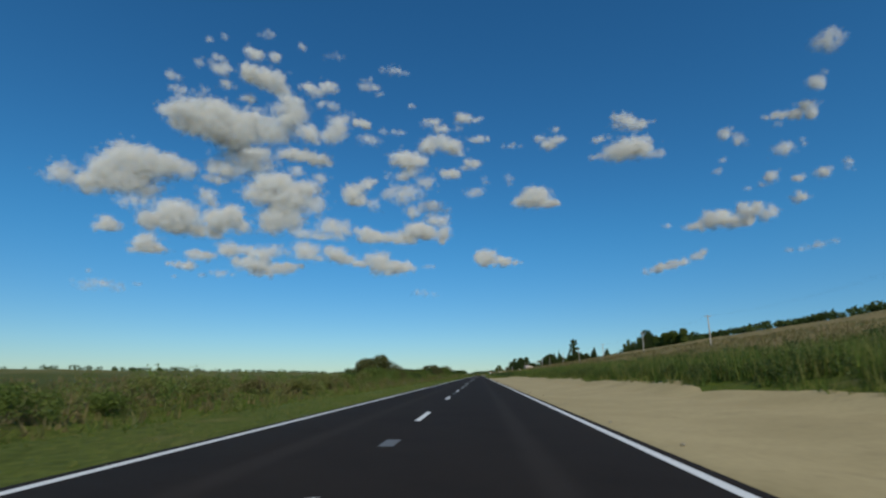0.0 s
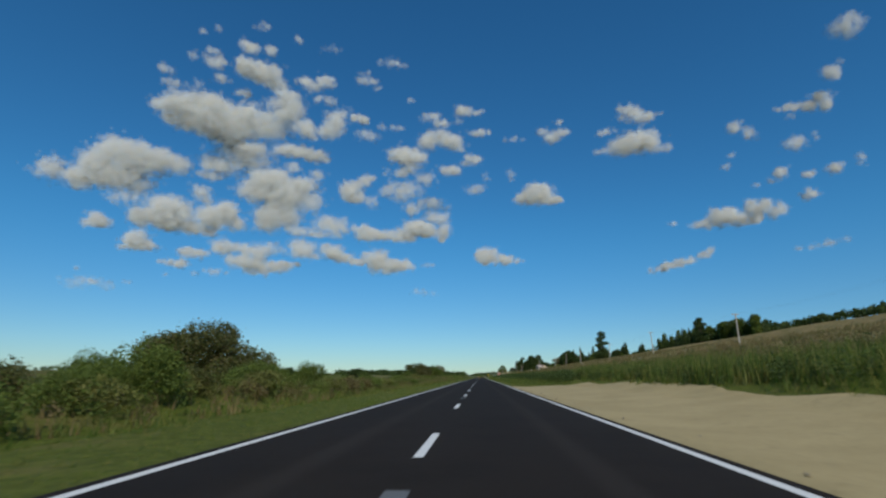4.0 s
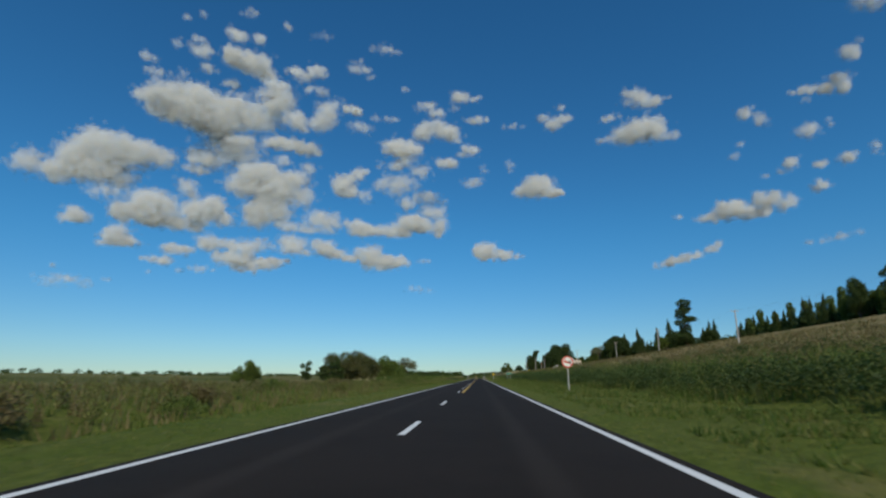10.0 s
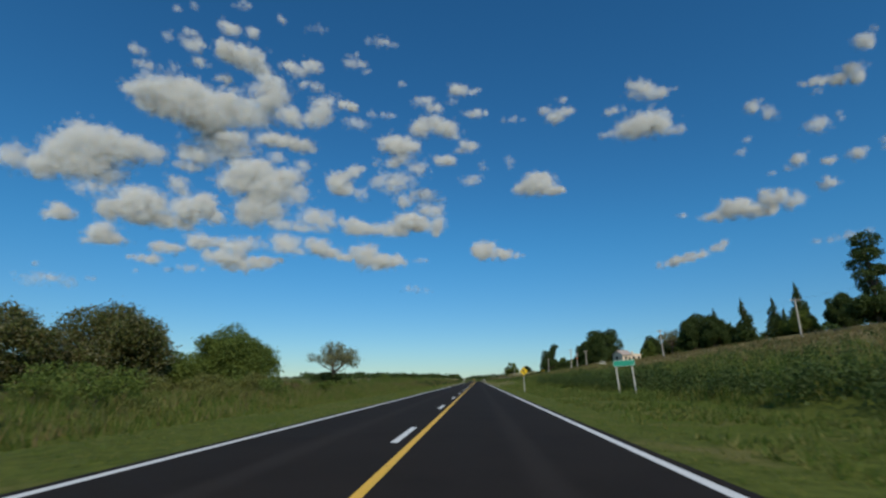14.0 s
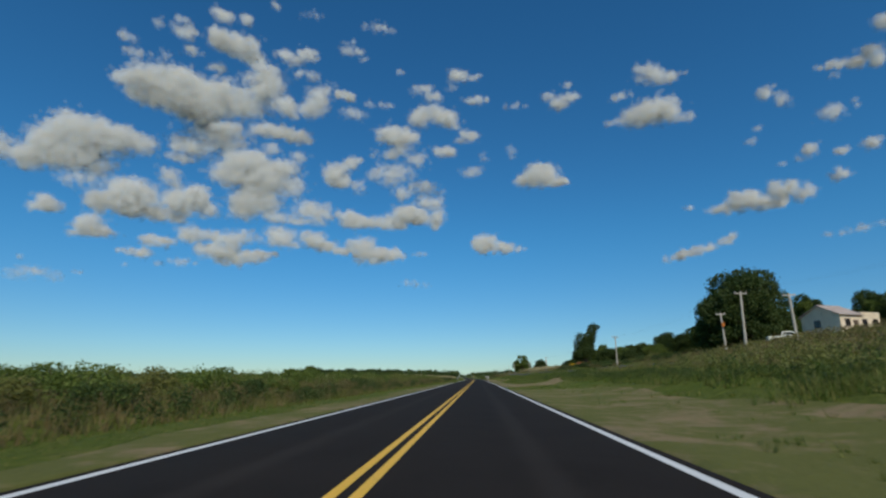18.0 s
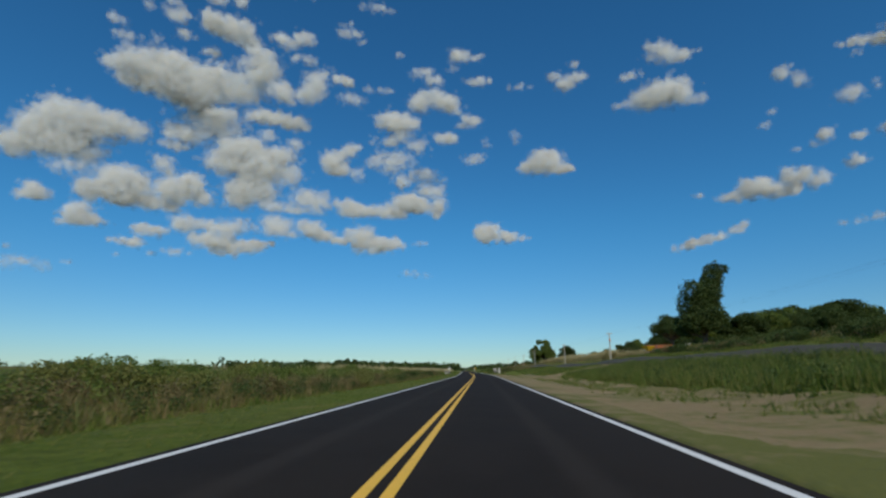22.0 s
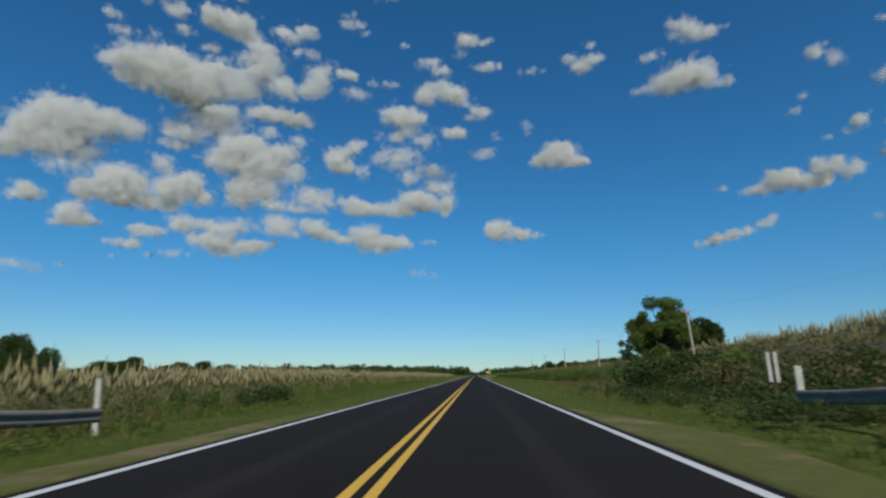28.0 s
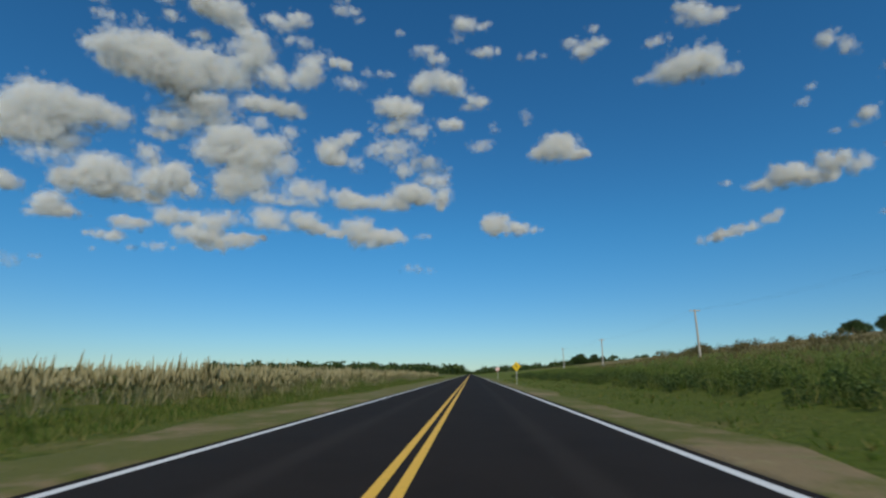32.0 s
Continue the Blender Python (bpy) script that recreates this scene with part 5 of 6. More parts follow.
brush("tangled_weeds", "tangled weeds at the foot of the slope, darkened for shade", 620, 884, 1095, 10.8, 13.2, 0.8, "leaf_dark", 0.5, 75, 0.06, 0.3)
brush("tangled_weeds", "dark tangled weeds in front of the guard rail", 300, 838, 872, 7.2, 10.5, 0.55, "leaf_dark", 0.7, 60, 0.05, 0.5)
brush("tangled_weeds", "dark weeds round the end of the guard rail", 60, 850.6, 853.6, 6.9, 9.6, 0.62, "leaf_dark", 0.6, 70, 0.05, 0.2)
brush("tangled_weeds", "reddish brown scrub on the slope", 800, 150, 400, 15, 30, 0.9, "leaf_brown", 0.8, 60, 0.08, 0.6)
sward("reeds", "tall upright green reeds beyond the shoulder", 9000, 0, 200, 13.0, 17.5, 1.25, 0.022, 0.16, 8, "tall_grass", 0.6)
sward("reeds", "tall upright green reeds along the ditch", 9000, 200, 552, 12.4, 17.5, 0.95, 0.022, 0.2, 8, "tall_grass", 1.3)
sward("tall_grass", "band of tall dark green grass along the ditch", 22000, 0, 560, 10.4, 18, 0.62, 0.018, 0.34, 9, "tall_grass", 1.1)
sward("tall_grass", "band of tall dark green grass along the ditch", 16000, 625.5, 735, 7.5, 24.2, 0.32, 0.02, 0.42, 8, "tall_grass", 0.8)
sward("tall_grass", "green grass above the side road", 9000, 622, 800, 30.9, 37, 0.34, 0.02, 0.42, 8, "tall_grass", 0.6)
sward("tall_grass", "band of tall dark green grass along the ditch", 14000, 870, 1100, 11, 20, 0.6, 0.016, 0.34, 9, "tall_grass", 1.0)
sward("tall_grass", "tall green grass on the lower hillside", 15000, 0, 600, 14, 31, 0.55, 0.03, 0.3, 8, "tall_grass", 1.2)
sward("dry_grass", "brown dry grass on the hillside", 15000, 0, 680, 19, 75, 0.65, 0.05, 0.25, 6, "dry_grass", keep=lambda s, x: (s < 616) | (x > 37))
sward("dry_grass", "brown dry grass on the plain", 13000, 0, 700, -34, -11, 0.6, 0.045, 0.25, 6, "dry_grass")
sward("dry_grass", "brown dry grass on the hillside", 7000, 640, 1100, 20, 60, 0.55, 0.05, 0.25, 6, "dry_grass", keep=lambda s, x: ((s > 860) & ~bare(s, x)) | (x > 37))
sward("dry_grass", "brown weeds and brambles by the bridge", 5000, 836, 900, 9.0, 24, 0.38, 0.02, 0.32, 9, "dry_grass")
sward("dry_grass", "short dry grass beside the side road", 6000, 690, 900, 22.5, 37, 0.22, 0.02, 0.4, 7, "dry_grass", 1.2)
sward("tall_grass", "tall mixed brown weeds along the ditch", 5500, 545, 720, -24, -11, 0.75, 0.02, 0.32, 8, "dry_grass")
sward("tall_grass", "tall green weeds along the ditch", 8000, 380, 545, -24, -10.5, 0.6, 0.02, 0.34, 8, "tall_grass")
sward("tall_grass", "tall mixed green and brown weeds along the ditch", 9000, 0, 720, -24, -10.5, 0.6, 0.018, 0.35, 8, "tall_grass")
sward("dry_grass", "brown dry weeds below the reeds", 5000, 700, 860, -15, -11, 0.75, 0.03, 0.25, 7, "dry_grass")
sward("tall_grass", "green grass below the reeds", 7000, 850, 1180, -14, -10.2, 0.42, 0.02, 0.35, 8, "tall_grass")


def pampas(label, n, s0, s1, x0, x1, high, keep=None):
    """Pampas grass: tussocks of long leaves, and pale plumes above them."""
    base, s, x = scatter(n, s0, s1, x0, x1, 1.5 if n > 100 else 0.0, keep)
    h = high * rng.uniform(0.62, 1.1, len(base))
    ob = part("pampas_grass", face_mesh("pampas_grass", *blades(base, h * 0.8, 0.024, 0.3, 16)), "reed")
    tagged(ob, label, "grass", "", "stuff")
    m = 5
    root = np.repeat(base, m, 0)
    root[:, :2] += rng.normal(size=(len(root), 2)) * 0.16 * high
    hh = np.repeat(h, m) * rng.uniform(0.6, 1.15, len(root))
    lean = rng.normal(size=(len(root), 2)) * 0.08
    low = root + np.stack([lean[:, 0] * hh * 0.6, lean[:, 1] * hh * 0.6, hh * 0.5], 1)
    top = root + np.stack([lean[:, 0] * hh * 1.3, lean[:, 1] * hh * 1.3, hh * 1.12], 1)
    mid = (low + top) / 2
    w = 0.032 * high
    off = [np.array([w, 0, 0]), np.array([-w * 0.5, w * 0.87, 0]), np.array([-w * 0.5, -w * 0.87, 0])]
    V = np.stack([low] + [mid + o for o in off] + [top], 1).reshape(-1, 3)
    q = np.arange(len(root))[:, None] * 5
    F = np.concatenate([q + [a] for a in ([0, 2, 1], [0, 3, 2], [0, 1, 3], [4, 1, 2], [4, 2, 3], [4, 3, 1])], 1).reshape(-1, 3)
    part("plumes", face_mesh("plumes", V, F), "plume", ob, "pale feathery plumes")


sward("tall_grass", "green weeds among the reeds", 9000, 760, 1180, -34, -11, 0.7, 0.02, 0.35, 8, "tall_grass")
pampas("pale pampas grass with feathery plumes on the plain", 3600, 765, 1000, -36, -13.5, 1.95, lambda s, x: (s > 855) | (x < -19))
pampas("pale pampas grass with feathery plumes on the plain", 3000, 990, 1180, -40, -12.0, 2.0)
pampas("pale pampas grass with feathery plumes on the plain", 1800, 760, 1600, -90, -34, 1.7)
pampas("pale pampas grass above the side road", 1500, 806, 930, 36, 49, 2.2)
pampas("scattered pale pampas grass on a brown bank", 240, 930, 990, 36, 49, 1.3)
pampas("large bright clump of pampas grass beside the side road", 26, 800, 804, 36, 38.5, 2.8)
pampas("large bright clump of pampas grass beside the side road", 26, 806, 812, 35.5, 38, 2.9)
sward("tall_grass", "green grass between the dirt and the side road", 14000, 668, 835, 13.0, 24.2, 0.3, 0.024, 0.45, 7, "tall_grass", 0.8, 0.6)
brush("tangled_weeds", "tall dark weeds between the dirt and the side road", 620, 672, 742, 13.6, 23.5, 0.95, "leaf_dark", 0.5, 70, 0.06, 0.7)
sward("tall_grass", "tall green weeds between the dirt and the side road", 11000, 672, 742, 13.2, 23.8, 0.85, 0.022, 0.3, 8, "tall_grass", 0.7)
brush("tangled_weeds", "dark clumps of weeds in green grass", 150, 762, 835, 13.4, 22, 0.42, "leaf_dark", 0.9, 60, 0.06, 1.2)
pampas("small pale clump of pampas grass in the weeds", 22, 395, 400, -22, -19, 1.1)
pampas("small pale clump of pampas grass in the weeds", 16, 452, 470, -33, -26, 1.2)
pampas("small pale clump of pampas grass in the weeds", 26, 960, 1010, 30, 40, 0.8)
pampas("small white clumps of pampas grass below the trees", 30, 955, 1000, 43, 48, 1.1)

# ================= power line, signs, rails, house =================
def power_pole(s, x, high=7.6, lean=0.0, drum=False):
    p = thing("power_pole", "pale weathered power pole with a short crossarm on the slope", "pole", "power poles along the road")
    part("pole", tube_mesh("pole", [(np.array([[0, 0, -0.4], [0, 0, high * 0.5], [0, 0, high]]), np.array([0.17, 0.15, 0.12]))], 9), "pole", p)
    bm = boxed(0, 0.0, high - 0.25, 1.5, 0.12, 0.14, bevel=0.01)
    part("crossarm", bm, "pole", p)
    for dx in (-0.65, 0.0, 0.65):
        bm = bmesh.new()
        bmesh.ops.create_cone(bm, cap_ends=True, segments=8, radius1=0.05, radius2=0.03, depth=0.2, matrix=Matrix.Translation((dx, 0, high - 0.08)))
        part("insulator", bm, "post_white", p)
    if drum:
        bm = bmesh.new()
        bmesh.ops.create_cone(bm, cap_ends=True, segments=12, radius1=0.22, radius2=0.22, depth=0.6, matrix=Matrix.Translation((0, -0.3, high - 1.9)))
        part("transformer", bm, "orange", p, "small orange transformer can")
    p.matrix_basis = Matrix.Translation(spot(s, x)) @ pose(0, 0, 0, 0, lean, math.degrees(float(heading(s))))
    return p


POLES = [(14, 56), (70, 56), (127, 56), (178, 56), (235, 56), (291, 56), (348, 56), (413, 56), (462, 56), (511, 56), (560, 50), (606, 34),
         (668, 34.5), (795, 35), (852, 34.5), (917, 32.5), (984, 34.5), (1040, 35), (1098, 35), (1155, 35)]
for i, (s, x) in enumerate(POLES):
    power_pole(s, x, 7.2, (-3, 2, 0, 1, -1)[i % 5], s == 795)
power_pole(623, 39.5, 6.3, -2, True)
power_pole(604, 39, 5.8, -1)
for a, b in zip(POLES, POLES[1:]):
    pa, pb = spot(*a, 7.1), spot(*b, 7.1)
    for dx in (-0.65, 0.65):
        k = np.linspace(0, 1, 9)[:, None]
        pts = np.array(pa) * (1 - k) + np.array(pb) * k + np.array([dx, 0, 0])
        pts[:, 2] -= 0.9 * 4 * (k * (1 - k))[:, 0]
        tagged(part("power_cable", tube_mesh("power_cable", [(pts, np.full(9, 0.004))], 4), "wire"), "thin dark power cable between the poles", "cable", "power cables")


def disc(bm, r, y, thick, seg=40, inner=0.0, z=0.0):
    """A round plate or ring that faces -y."""
    ang = [2 * math.pi * i / seg for i in range(seg)]
    def ring(rad, yy):
        return [bm.verts.new((rad * math.cos(a), yy, z + rad * math.sin(a))) for a in ang]
    of, ob_ = ring(r, y), ring(r, y + thick)
    if inner:
        nf, nb = ring(inner, y), ring(inner, y + thick)
        for i in range(seg):
            j = (i + 1) % seg
            bm.faces.new((of[i], of[j], nf[j], nf[i]))
            bm.faces.new((nb[i], nb[j], ob_[j], ob_[i]))
            bm.faces.new((of[j], of[i], ob_[i], ob_[j]))
            bm.faces.new((nf[i], nf[j], nb[j], nb[i]))
    else:
        bm.faces.new(of)
        bm.faces.new(ob_[::-1])
        for i in range(seg):
            j = (i + 1) % seg
            bm.faces.new((of[j], of[i], ob_[i], ob_[j]))
    bmesh.ops.recalc_face_normals(bm, faces=bm.faces[:])
    return bm


def at_road(ob, s, x, turn=0.0, dz=0.0):
    ob.matrix_basis = Matrix.Translation(spot(s, x, dz)) @ pose(0, 0, 0, 0, 0, math.degrees(float(heading(s))) + turn)
    return ob


def car_mark(bm, cx, cz, w):
    """A small car seen from behind, as bars."""
    box(bm, cx, -0.02, cz, w, 0.006, w * 0.34)
    box(bm, cx, -0.02, cz + w * 0.36, w * 0.7, 0.006, w * 0.12)
    for dx in (-0.34, 0.34):
        box(bm, cx + dx * w, -0.02, cz - w * 0.27, w * 0.18, 0.006, w * 0.2)
        box(bm, cx + dx * w, -0.02, cz + w * 0.24, w * 0.08, 0.006, w * 0.16)
    return bm


def ban_sign(s, x, r=0.42, high=2.1, marks=True):
    t = thing("road_sign", "round no-overtaking sign with a red rim on a pale post", "sign", "road signs")
    part("post", boxed(0, 0.05, (high - r) / 2 + 0.1, 0.07, 0.06, high + r - 0.2, bevel=0.008), "post_white", t)
    part("plate", disc(bmesh.new(), r, 0.0, 0.02, z=high), "sign_white", t, "cream-white sign plate")
    part("rim", disc(bmesh.new(), r * 0.985, -0.006, 0.006, inner=r * 0.80, z=high), "sign_red", t, "red rim")
    if marks:
        part("car_mark", car_mark(bmesh.new(), 0, 0, 0.27), "sign_red", t, "small red car drawn from behind").location = (-0.17, 0.014, high - 0.02)
        part("car_mark", car_mark(bmesh.new(), 0, 0, 0.27), "sign_black", t, "small black car drawn from behind").location = (0.17, 0.014, high - 0.02)
    bm = boxed(0, 0, 0, r * 1.7, 0.006, 0.06)
    bar = part("bar", bm, "sign_red", t, "slanting red bar")
    bar.matrix_basis = Matrix.Translation((0, -0.012, high)) @ pose(0, 0, 0, 0, 40, 0)
    return at_road(t, s, x)


def diamond_sign(s, x, side=0.62, high=1.9):
    t = thing("road_sign", "yellow diamond warning sign with a black arrow on a post", "sign", "road signs")
    part("post", boxed(0, 0.05, high / 2, 0.07, 0.06, high + 0.3, bevel=0.008), "post_white", t)
    plate = part("plate", boxed(0, 0, 0, side, 0.02, side, bevel=0.004), "sign_yellow", t)
    plate.matrix_basis = Matrix.Translation((0, 0, high)) @ pose(0, 0, 0, 0, 45, 0)
    bm = boxed(0.07, -0.014, high - 0.12, 0.09, 0.006, 0.26)
    box(bm, -0.03, -0.014, high + 0.03, 0.24, 0.006, 0.08)
    box(bm, -0.1, -0.014, high + 0.14, 0.09, 0.006, 0.2)
    part("arrow", bm, "sign_black", t, "black bent arrow")
    return at_road(t, s, x)


def town_sign(s, x):
    t = thing("road_sign", "long green information sign on two pale posts", "sign", "road signs")
    for dx in (-0.42, 0.5):
        part("post", boxed(dx, 0.06, 0.95, 0.08, 0.06, 2.2, bevel=0.008), "post_white", t)
    part("board", boxed(0.05, 0, 1.95, 1.25, 0.025, 0.34, bevel=0.006), "sign_green", t)
    bm = bmesh.new()
    for z in (1.80, 2.10):
        box(bm, 0.05, -0.015, z, 1.19, 0.004, 0.012)
    for dx in (-0.54, 0.64):
        box(bm, dx, -0.015, 1.95, 0.012, 0.004, 0.29)
    part("border", bm, "sign_white", t, "thin white border")
    at_road(t, s, x, 0)
    t.matrix_basis = t.matrix_basis @ pose(0, 0, 0, 0, -4, 0)
    return t


ban_sign(343.5, 8.4, 0.47, 2.25)
town_sign(451, 9.7)
diamond_sign(476.0, 6.0, 0.62, 2.1)
diamond_sign(1020.0, 5.8, 0.75, 2.0)
ban_sign(1066.0, 6.0, 0.42, 2.1, False)
back = thing("road_sign", "back of a pale diamond sign on a post", "sign", "road signs")
part("post", boxed(0, -0.05, 0.8, 0.07, 0.06, 1.8, bevel=0.008), "post_white", back)
bp = part("plate", boxed(0, 0, 0, 0.62, 0.02, 0.62, bevel=0.004), "sign_white", back)
bp.matrix_basis = Matrix.Translation((0, 0, 1.7)) @ pose(0, 0, 0, 0, 45, 0)
at_road(back, 822, -7.0)


def guard_rail(s0, s1, x, label):
    """A W-beam rail on short posts that comes down to the ground at its far end."""
    t = thing("guard_rail", label, "guard rail", "guard rails of the bridge")
    prof = [(-0.155, 0.0), (-0.11, 0.08), (-0.05, 0.08), (0.0, 0.01), (0.05, 0.08), (0.11, 0.08), (0.155, 0.0)]
    s = np.concatenate([np.arange(s0, s1 - 6, 3.0), np.linspace(s1 - 6, s1, 5)])
    side = -1 if x > 0 else 1
    base = (0.80 if x > 0 else 0.56) - 0.22 * smooth(s, s1 - 5, s1)
    xx = x + side * (-0.25) * smooth(s, s1 - 6, s1)
    rows = []
    for back_y in (0.0, -0.012):
        for dz, dy in prof:
            px, py = plan(s, xx + side * (dy + back_y))
            rows.append(np.stack([px, py, base + dz], 1))
    R = np.stack(rows, 1)
    n, c = R.shape[:2]
    order = list(range(7)) + list(range(13, 6, -1))
    R = R[:, order]
    i, j = np.meshgrid(np.arange(n - 1), np.arange(c), indexing="ij")
    F = np.stack([i * c + j, i * c + (j + 1) % c, (i + 1) * c + (j + 1) % c, (i + 1) * c + j], -1).reshape(-1, 4)
    part("beam", face_mesh("beam", R.reshape(-1, 3), F), "galv", t)
    me = None
    for ps in np.arange(s0 + 0.5, s1 - 5, 3.8):
        p = spot(ps, x - side * 0.1)
        if me is None:
            me = bm_mesh("post", boxed(0, 0, 0, 0.12, 0.15, 1.5, bevel=0.01))
        o = part("post", me, "galv", t)
        o.matrix_basis = Matrix.Translation((p.x, p.y, -0.08 if x > 0 else -0.3)) @ pose(0, 0, 0, 0, 0, math.degrees(float(heading(ps))))
    return t


guard_rail(824, 851.5, -7.3, "grey steel guard rail beside the road at a small bridge")
guard_rail(824, 852.9, 8.2, "grey steel guard rail beside the road at a small bridge")


def pipe_rail(s0, n, gap, x, high, label):
    """The old bridge's railing: whitewashed posts and one rusty pipe that hooks down at the near end."""
    t = thing("bridge_railing", label, "railing", "old bridge railings")
    me = bm_mesh("post", boxed(0, 0, high / 2 - 0.5, 0.2 if x > 0 else 0.14, 0.14, high + 1.0, bevel=0.02))
    for i in range(n):
        p = spot(s0 + gap * i, x)
        o = part("post", me, "post_white", t)
        o.matrix_basis = Matrix.Translation((p.x, p.y, 0.0)) @ pose(0, 0, 0, 0, (2, -1, 3, 0)[i % 4], 2)
    pts = []
    for ds, z in ((-0.75, high - 0.75), (-0.85, high - 0.45), (-0.7, high - 0.22), (-0.3, high - 0.16), (gap * (n - 1) + 0.8, high - 0.2)):
        px, py = plan(s0 + ds, x - 0.14 * (1 if x > 0 else -1))
        pts.append((float(px), float(py), z))
    part("pipe", tube_mesh("pipe", [(np.array(pts), np.full(len(pts), 0.045))], 8), "rust", t)
    return t


pipe_rail(839.2, 4, 1.9, -8.3, 1.0, "old bridge railing of white posts and a rusty pipe")
pipe_rail(841.0, 4, 2.2, 8.5, 1.72, "old bridge railing of white posts and a rusty pipe")
pipe_rail(822.0, 4, 2.0, -8.3, 1.0, "old bridge railing of white posts and a rusty pipe")
pipe_rail(822.0, 4, 2.2, 8.5, 1.72, "old bridge railing of white posts and a rusty pipe")


def marker(s, x, high, wide, label, lean=0.0, striped=False):
    t = thing("marker_post", label, "marker post", "marker posts at the bridge")
    part("board", boxed(0, 0, high / 2 - 0.15, wide, 0.05, high + 0.3, bevel=0.01), "post_white", t)
    if striped:
        part("stripe", boxed(wide * 0.02, -0.03, high * 0.62, wide * 0.22, 0.008, high * 0.7), "sign_black", t, "dark stripe")
    m = at_road(t, s, x)
    m.matrix_basis = m.matrix_basis @ pose(0, 0, 0, 0, lean, 0)


def plate_marker(s, x, label):
    t = thing("marker_post", label, "marker post", "marker posts at the bridge")
    part("post", boxed(0, 0.04, 0.7, 0.05, 0.05, 1.7, bevel=0.006), "wood", t, "thin dark post")
    for dx in (-0.085, 0.085):
        part("board", boxed(dx, 0, 1.24, 0.09, 0.02, 0.74, bevel=0.006), "post_white", t)
    part("stripe", boxed(0, 0.004, 1.24, 0.08, 0.02, 0.74), "sign_black", t, "dark stripe")
    at_road(t, s, x)


plate_marker(853.5, 8.3, "white board with a dark stripe on a thin post")
marker(854.4, 9.4, 1.25, 0.18, "short white marker post at the guard rail's end", 1)
marker(851.8, -7.8, 1.3, 0.13, "white marker post at the guard rail's end", -4)
marker(837.5, -8.0, 0.95, 0.2, "leaning white post at the bridge", 14)
for s, x, h in ((72, -9.2, 0.45), (33, -18, 1.2), (20, -19, 1.1)):
    marker(s, x, h, 0.05, "small pale fence post in the verge", 2)


def farmhouse(s, x):
    h = thing("farmhouse", "cream plastered farmhouse with a gabled sheet roof on the hillside", "house")
    W, D, H = 8.0, 6.5, 2.8
    bm = boxed(0, 0, H / 2 - 0.6, W, D, H + 1.2, bevel=0.03)
    part("wall", bm, "plaster", h)
    bm = bmesh.new()
    v = [bm.verts.new(p) for p in ((-W / 2, -D / 2, H), (-W / 2, D / 2, H), (-W / 2, 0, H + 1.7), (0.2, -D / 2, H), (0.2, D / 2, H), (0.2, 0, H + 1.7))]
    for f in ((0, 2, 1), (3, 4, 5), (0, 3, 5, 2), (1, 2, 5, 4), (0, 1, 4, 3)):
        bm.faces.new([v[i] for i in f])
    bmesh.ops.recalc_face_normals(bm, faces=bm.faces[:])
    part("gable", bm, "plaster", h)
    for sy in (-1, 1):
        bm = boxed(-W / 4 + 0.1, 0, 0, W / 2 + 0.8, D / 2 + 0.9, 0.1, bevel=0.01)
        r = part("roof", bm, "roof", h)
        r.matrix_basis = Matrix.Translation((0, sy * (D / 4 + 0.1), H + 0.87)) @ pose(0, 0, 0, -sy * 26, 0, 0)
    part("parapet", boxed(W / 4 + 0.1, 0, H + 0.2, W / 2 - 0.2, D + 0.05, 0.5, bevel=0.02), "plaster", h)
    for cx, cy in ((3.2, 1.0), (1.0, 1.6)):
        c = part("chimney", boxed(cx, cy, H + 0.9, 0.5, 0.5, 1.3, bevel=0.02), "plaster", h)
    for cx in (-2.6, 0.8, 3.0):
        wnd = part("window", boxed(cx, -D / 2 - 0.01, 1.6, 1.0, 0.08, 1.2, bevel=0.01), "wood", h)
        part("pane", boxed(cx - 0.23, -D / 2 - 0.055, 1.6, 0.4, 0.02, 1.05), "pane", wnd)
        part("pane", boxed(cx + 0.23, -D / 2 - 0.055, 1.6, 0.4, 0.02, 1.05), "pane", wnd)
    wnd = part("window", boxed(-W / 2 - 0.01, 0.5, 1.6, 0.08, 1.1, 1.2, bevel=0.01), "wood", h)
    part("pane", boxed(-W / 2 - 0.055, 0.5, 1.6, 0.02, 0.95, 1.05), "pane", wnd)
    d = part("door", boxed(-1.0, -D / 2 - 0.02, 1.0, 0.95, 0.08, 2.05, bevel=0.01), "wood", h)
    part("handle", boxed(-0.65, -D / 2 - 0.09, 1.0, 0.04, 0.05, 0.14), "galv", d)
    return at_road(h, s, x, 18)


farmhouse(626, 59)


# ================= farm machinery and stones =================
def wheel(parent, x, y, r, wide):
    bm = bmesh.new()
    bmesh.ops.create_cone(bm, cap_ends=True, segments=18, radius1=r, radius2=r, depth=wide, matrix=Matrix.Translation((x, y, r)) @ pose(0, 0, 0, 0, 90, 0))
    w = part("wheel", bm, "sign_black", parent)
    bm = bmesh.new()
    bmesh.ops.create_cone(bm, cap_ends=True, segments=14, radius1=r * 0.55, radius2=r * 0.5, depth=wide + 0.04, matrix=Matrix.Translation((x, y, r)) @ pose(0, 0, 0, 0, 90, 0))
    part("rim", bm, "sign_back", w)


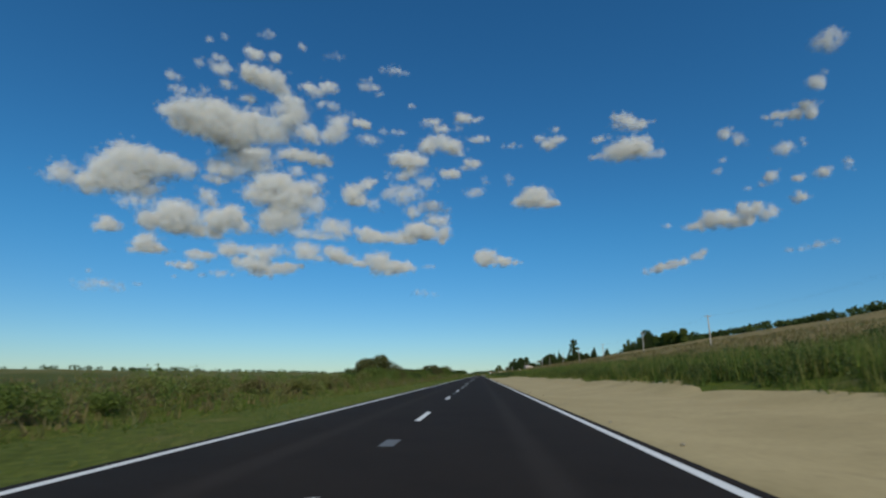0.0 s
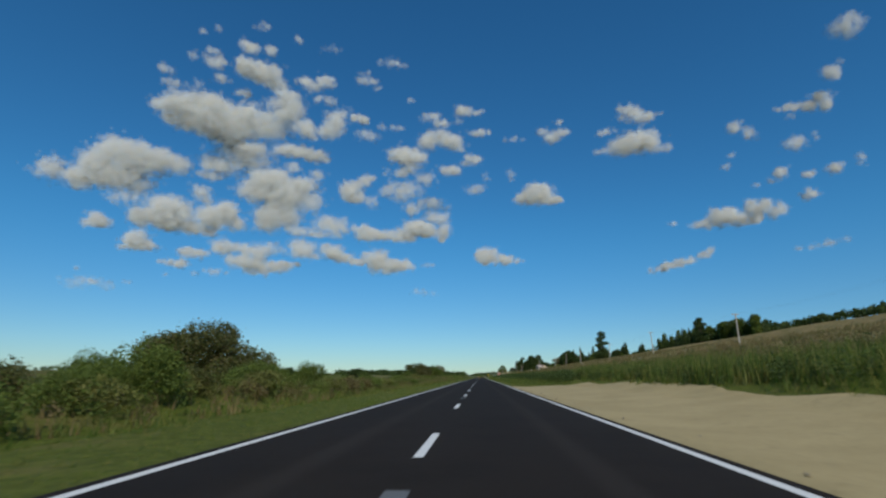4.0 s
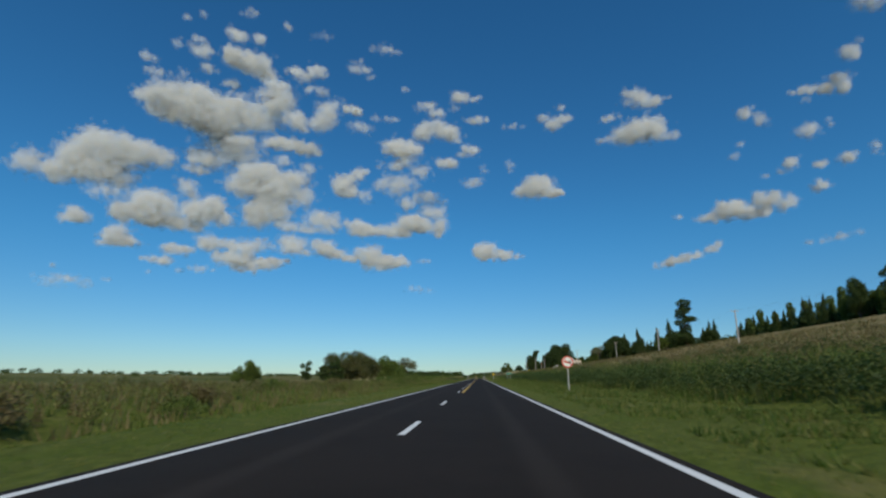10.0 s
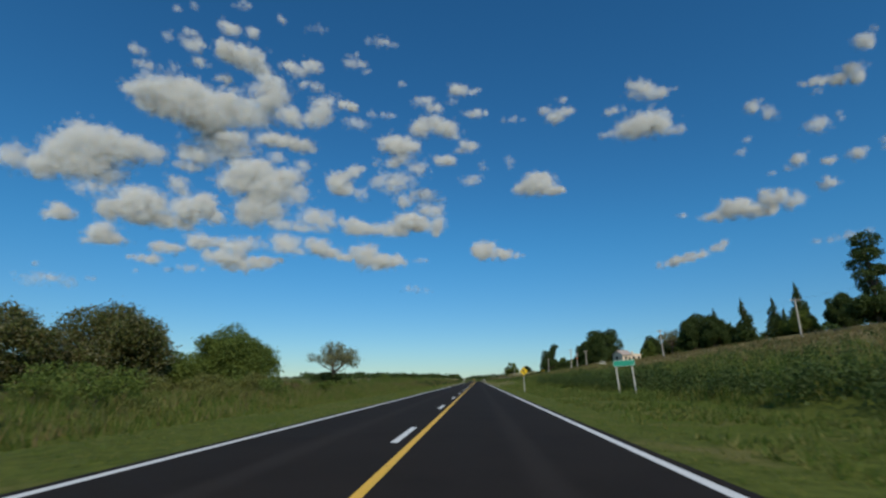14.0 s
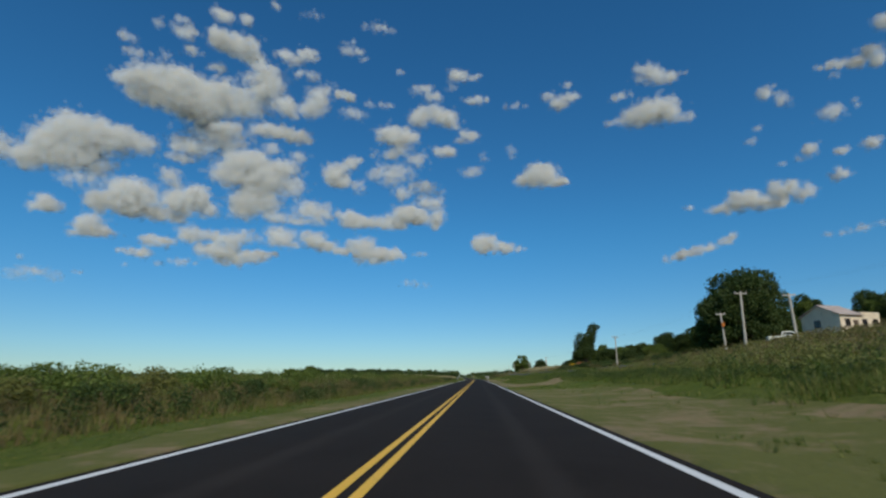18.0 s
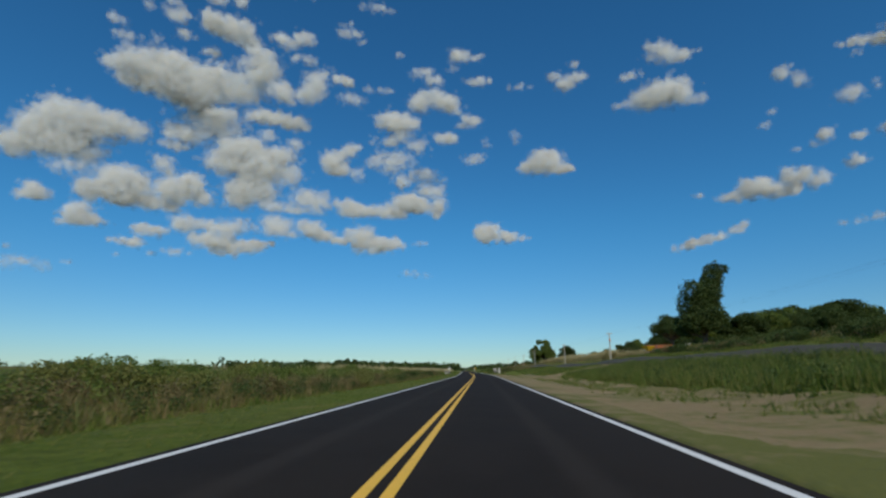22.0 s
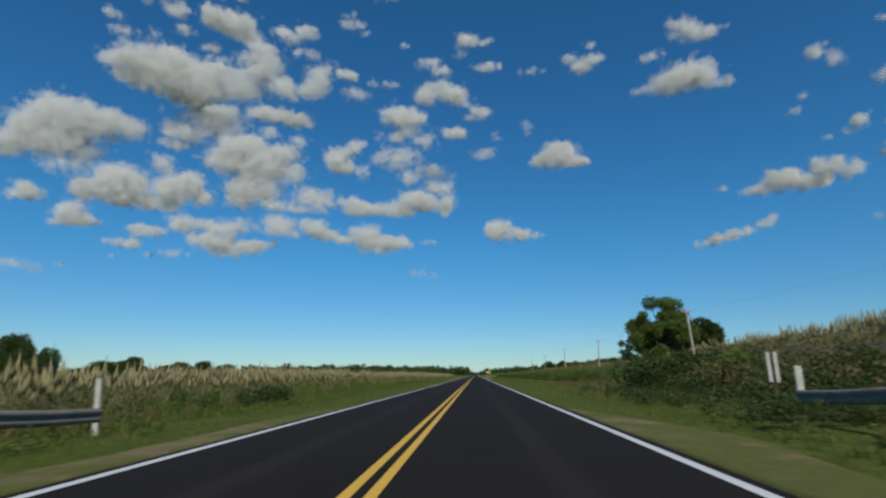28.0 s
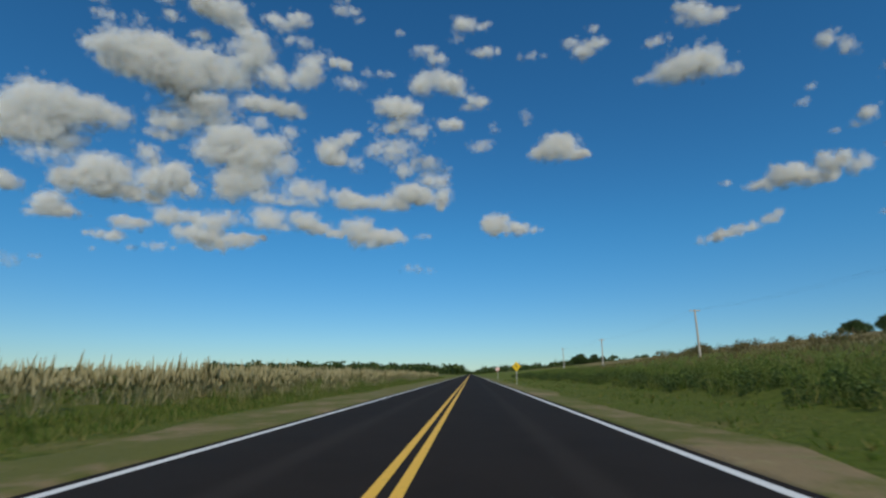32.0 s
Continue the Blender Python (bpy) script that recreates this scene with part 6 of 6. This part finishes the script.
def trailer(s, x, turn):
    t = thing("farm_trailer", "rusty orange farm trailer with slatted sides under the trees", "trailer", "old farm machinery")
    part("bed", boxed(0, 0, 0.85, 2.2, 5.0, 0.16, bevel=0.02), "rust_red", t)
    for sx in (-1, 1):
        for z in (1.1, 1.45, 1.8):
            part("side_board", boxed(sx * 1.07, 0, z, 0.05, 5.0, 0.24, bevel=0.01), "rust_red", t)
        for y in (-2.3, -0.8, 0.8, 2.3):
            part("stake", boxed(sx * 1.12, y, 1.4, 0.07, 0.09, 1.2, bevel=0.01), "rust", t)
        for y in (-1.5, 1.5):
            wheel(t, sx * 0.95, y, 0.42, 0.24)
    for sy in (-1, 1):
        part("end_board", boxed(0, sy * 2.48, 1.4, 2.1, 0.05, 0.9, bevel=0.01), "rust_red", t)
    part("drawbar", boxed(0, -3.4, 0.7, 0.12, 1.9, 0.12, bevel=0.01), "rust", t)
    at_road(t, s, x, turn)


def hopper(s, x, turn):
    t = thing("grain_hopper", "yellow steel grain hopper on a wheeled frame", "hopper", "old farm machinery")
    bm = bmesh.new()
    bmesh.ops.create_cone(bm, cap_ends=True, segments=4, radius1=0.5, radius2=1.9, depth=1.3, matrix=Matrix.Translation((0, 0, 1.85)) @ pose(0, 0, 0, 0, 0, 45))
    bmesh.ops.bevel(bm, geom=bm.edges[:], offset=0.04, segments=2, affect="EDGES")
    part("bin", bm, "sign_yellow", t)
    part("rim", boxed(0, 0, 2.55, 2.75, 2.75, 0.12, bevel=0.03), "sign_yellow", t)
    for sx in (-1, 1):
        for sy in (-1, 1):
            part("leg", boxed(sx * 0.95, sy * 0.95, 1.2, 0.1, 0.1, 2.4, bevel=0.01), "rust", t)
        wheel(t, sx * 1.15, 0, 0.45, 0.25)
    part("axle", boxed(0, 0, 0.45, 2.2, 0.1, 0.1, bevel=0.01), "rust", t)
    at_road(t, s, x, turn)


def pickup(s, x, turn):
    t = thing("pickup_truck", "white pickup truck parked under the trees", "truck")
    part("body", boxed(0, 0, 0.72, 1.75, 4.8, 0.62, bevel=0.12), "sign_white", t)
    bm = boxed(0, -0.35, 1.35, 1.6, 2.0, 0.75, bevel=0.0)
    for v in bm.verts:
        if v.co.z > 1.5:
            v.co.x *= 0.82
            v.co.y = -0.35 + (v.co.y + 0.35) * 0.68
    bmesh.ops.bevel(bm, geom=bm.edges[:], offset=0.07, segments=2, affect="EDGES")
    part("cabin", bm, "sign_white", t)
    for sx in (-1, 1):
        part("side_window", boxed(sx * 0.745, -0.35, 1.40, 0.03, 1.3, 0.36, bevel=0.01), "pane", t)
        for y in (-1.5, 1.5):
            wheel(t, sx * 0.8, y, 0.36, 0.22)
    part("windscreen", boxed(0, -1.24, 1.36, 1.2, 0.05, 0.4, bevel=0.01), "pane", t)
    part("rear_window", boxed(0, 0.54, 1.38, 1.2, 0.05, 0.36, bevel=0.01), "pane", t)
    for sx in (-1, 1):
        part("headlight", boxed(sx * 0.6, -2.39, 0.8, 0.3, 0.05, 0.16, bevel=0.02), "sign_back", t)
    part("bumper", boxed(0, -2.43, 0.5, 1.7, 0.12, 0.16, bevel=0.03), "galv", t)
    at_road(t, s, x, turn)


for s, x, k in ((836, 74, 1.1), (844, 79, 1.2), (851, 72, 1.0), (858, 78, 1.1), (866, 74, 0.95), (829, 80, 1.2)):
    put(broad[2], USED, s, x, k, None, k * 1.05, group="hedgerow of trees on the hillside")
trailer(841, 63, 60)
trailer(834, 64, 75)
hopper(814, 51.5, 20)
pickup(824, 67, 80)
pickup(623, 48.5, 70)


def stone_mesh(seed):
    r = np.random.default_rng(seed)
    bm = bmesh.new()
    bmesh.ops.create_icosphere(bm, subdivisions=2, radius=0.5)
    k = r.uniform(0, 6, 3)
    for v in bm.verts:
        f = 1 + 0.2 * math.sin(v.co.x * 6 + k[0]) * math.sin(v.co.y * 5 + k[1]) + 0.14 * math.sin(v.co.z * 8 + k[2])
        v.co = Vector((v.co.x * f, v.co.y * f * 0.8, v.co.z * f * 0.55))
    return bm_mesh("stone", bm)


STONES = [stone_mesh(k) for k in range(5)]


def stone(s, x, size, label, group):
    o = part("stone", STONES[int(rng.integers(5))], "stone")
    o.matrix_basis = Matrix.Translation(spot(s, x, 0.05 + size * 0.14)) @ pose(0, 0, 0, rng.uniform(-8, 8), rng.uniform(-8, 8), rng.uniform(0, 360)) @ Matrix.Diagonal((size, size, size, 1))
    tagged(o, label, "stone", group)


for i in range(34):
    stone(783 + i * 0.14 + rng.uniform(0, 0.2), 13.2 + 0.6 * math.sin(i * 0.5) + rng.uniform(-0.35, 0.35), rng.uniform(0.08, 0.22), "pale rubble stone in a low row on dirt", "row of rubble stones")
for i in range(26):
    stone(700 + 3.8 * i, rng.uniform(5.0, 13.0), rng.uniform(0.08, 0.17), "small pale stone lying on bare dirt", "loose stones on the dirt")
for i in range(46):
    stone(5 + 4.2 * i, 4.25 + 0.5 * rng.uniform(0, 1) ** 2, rng.uniform(0.05, 0.11), "small stone at the edge of the shoulder", "loose stones on the shoulder")
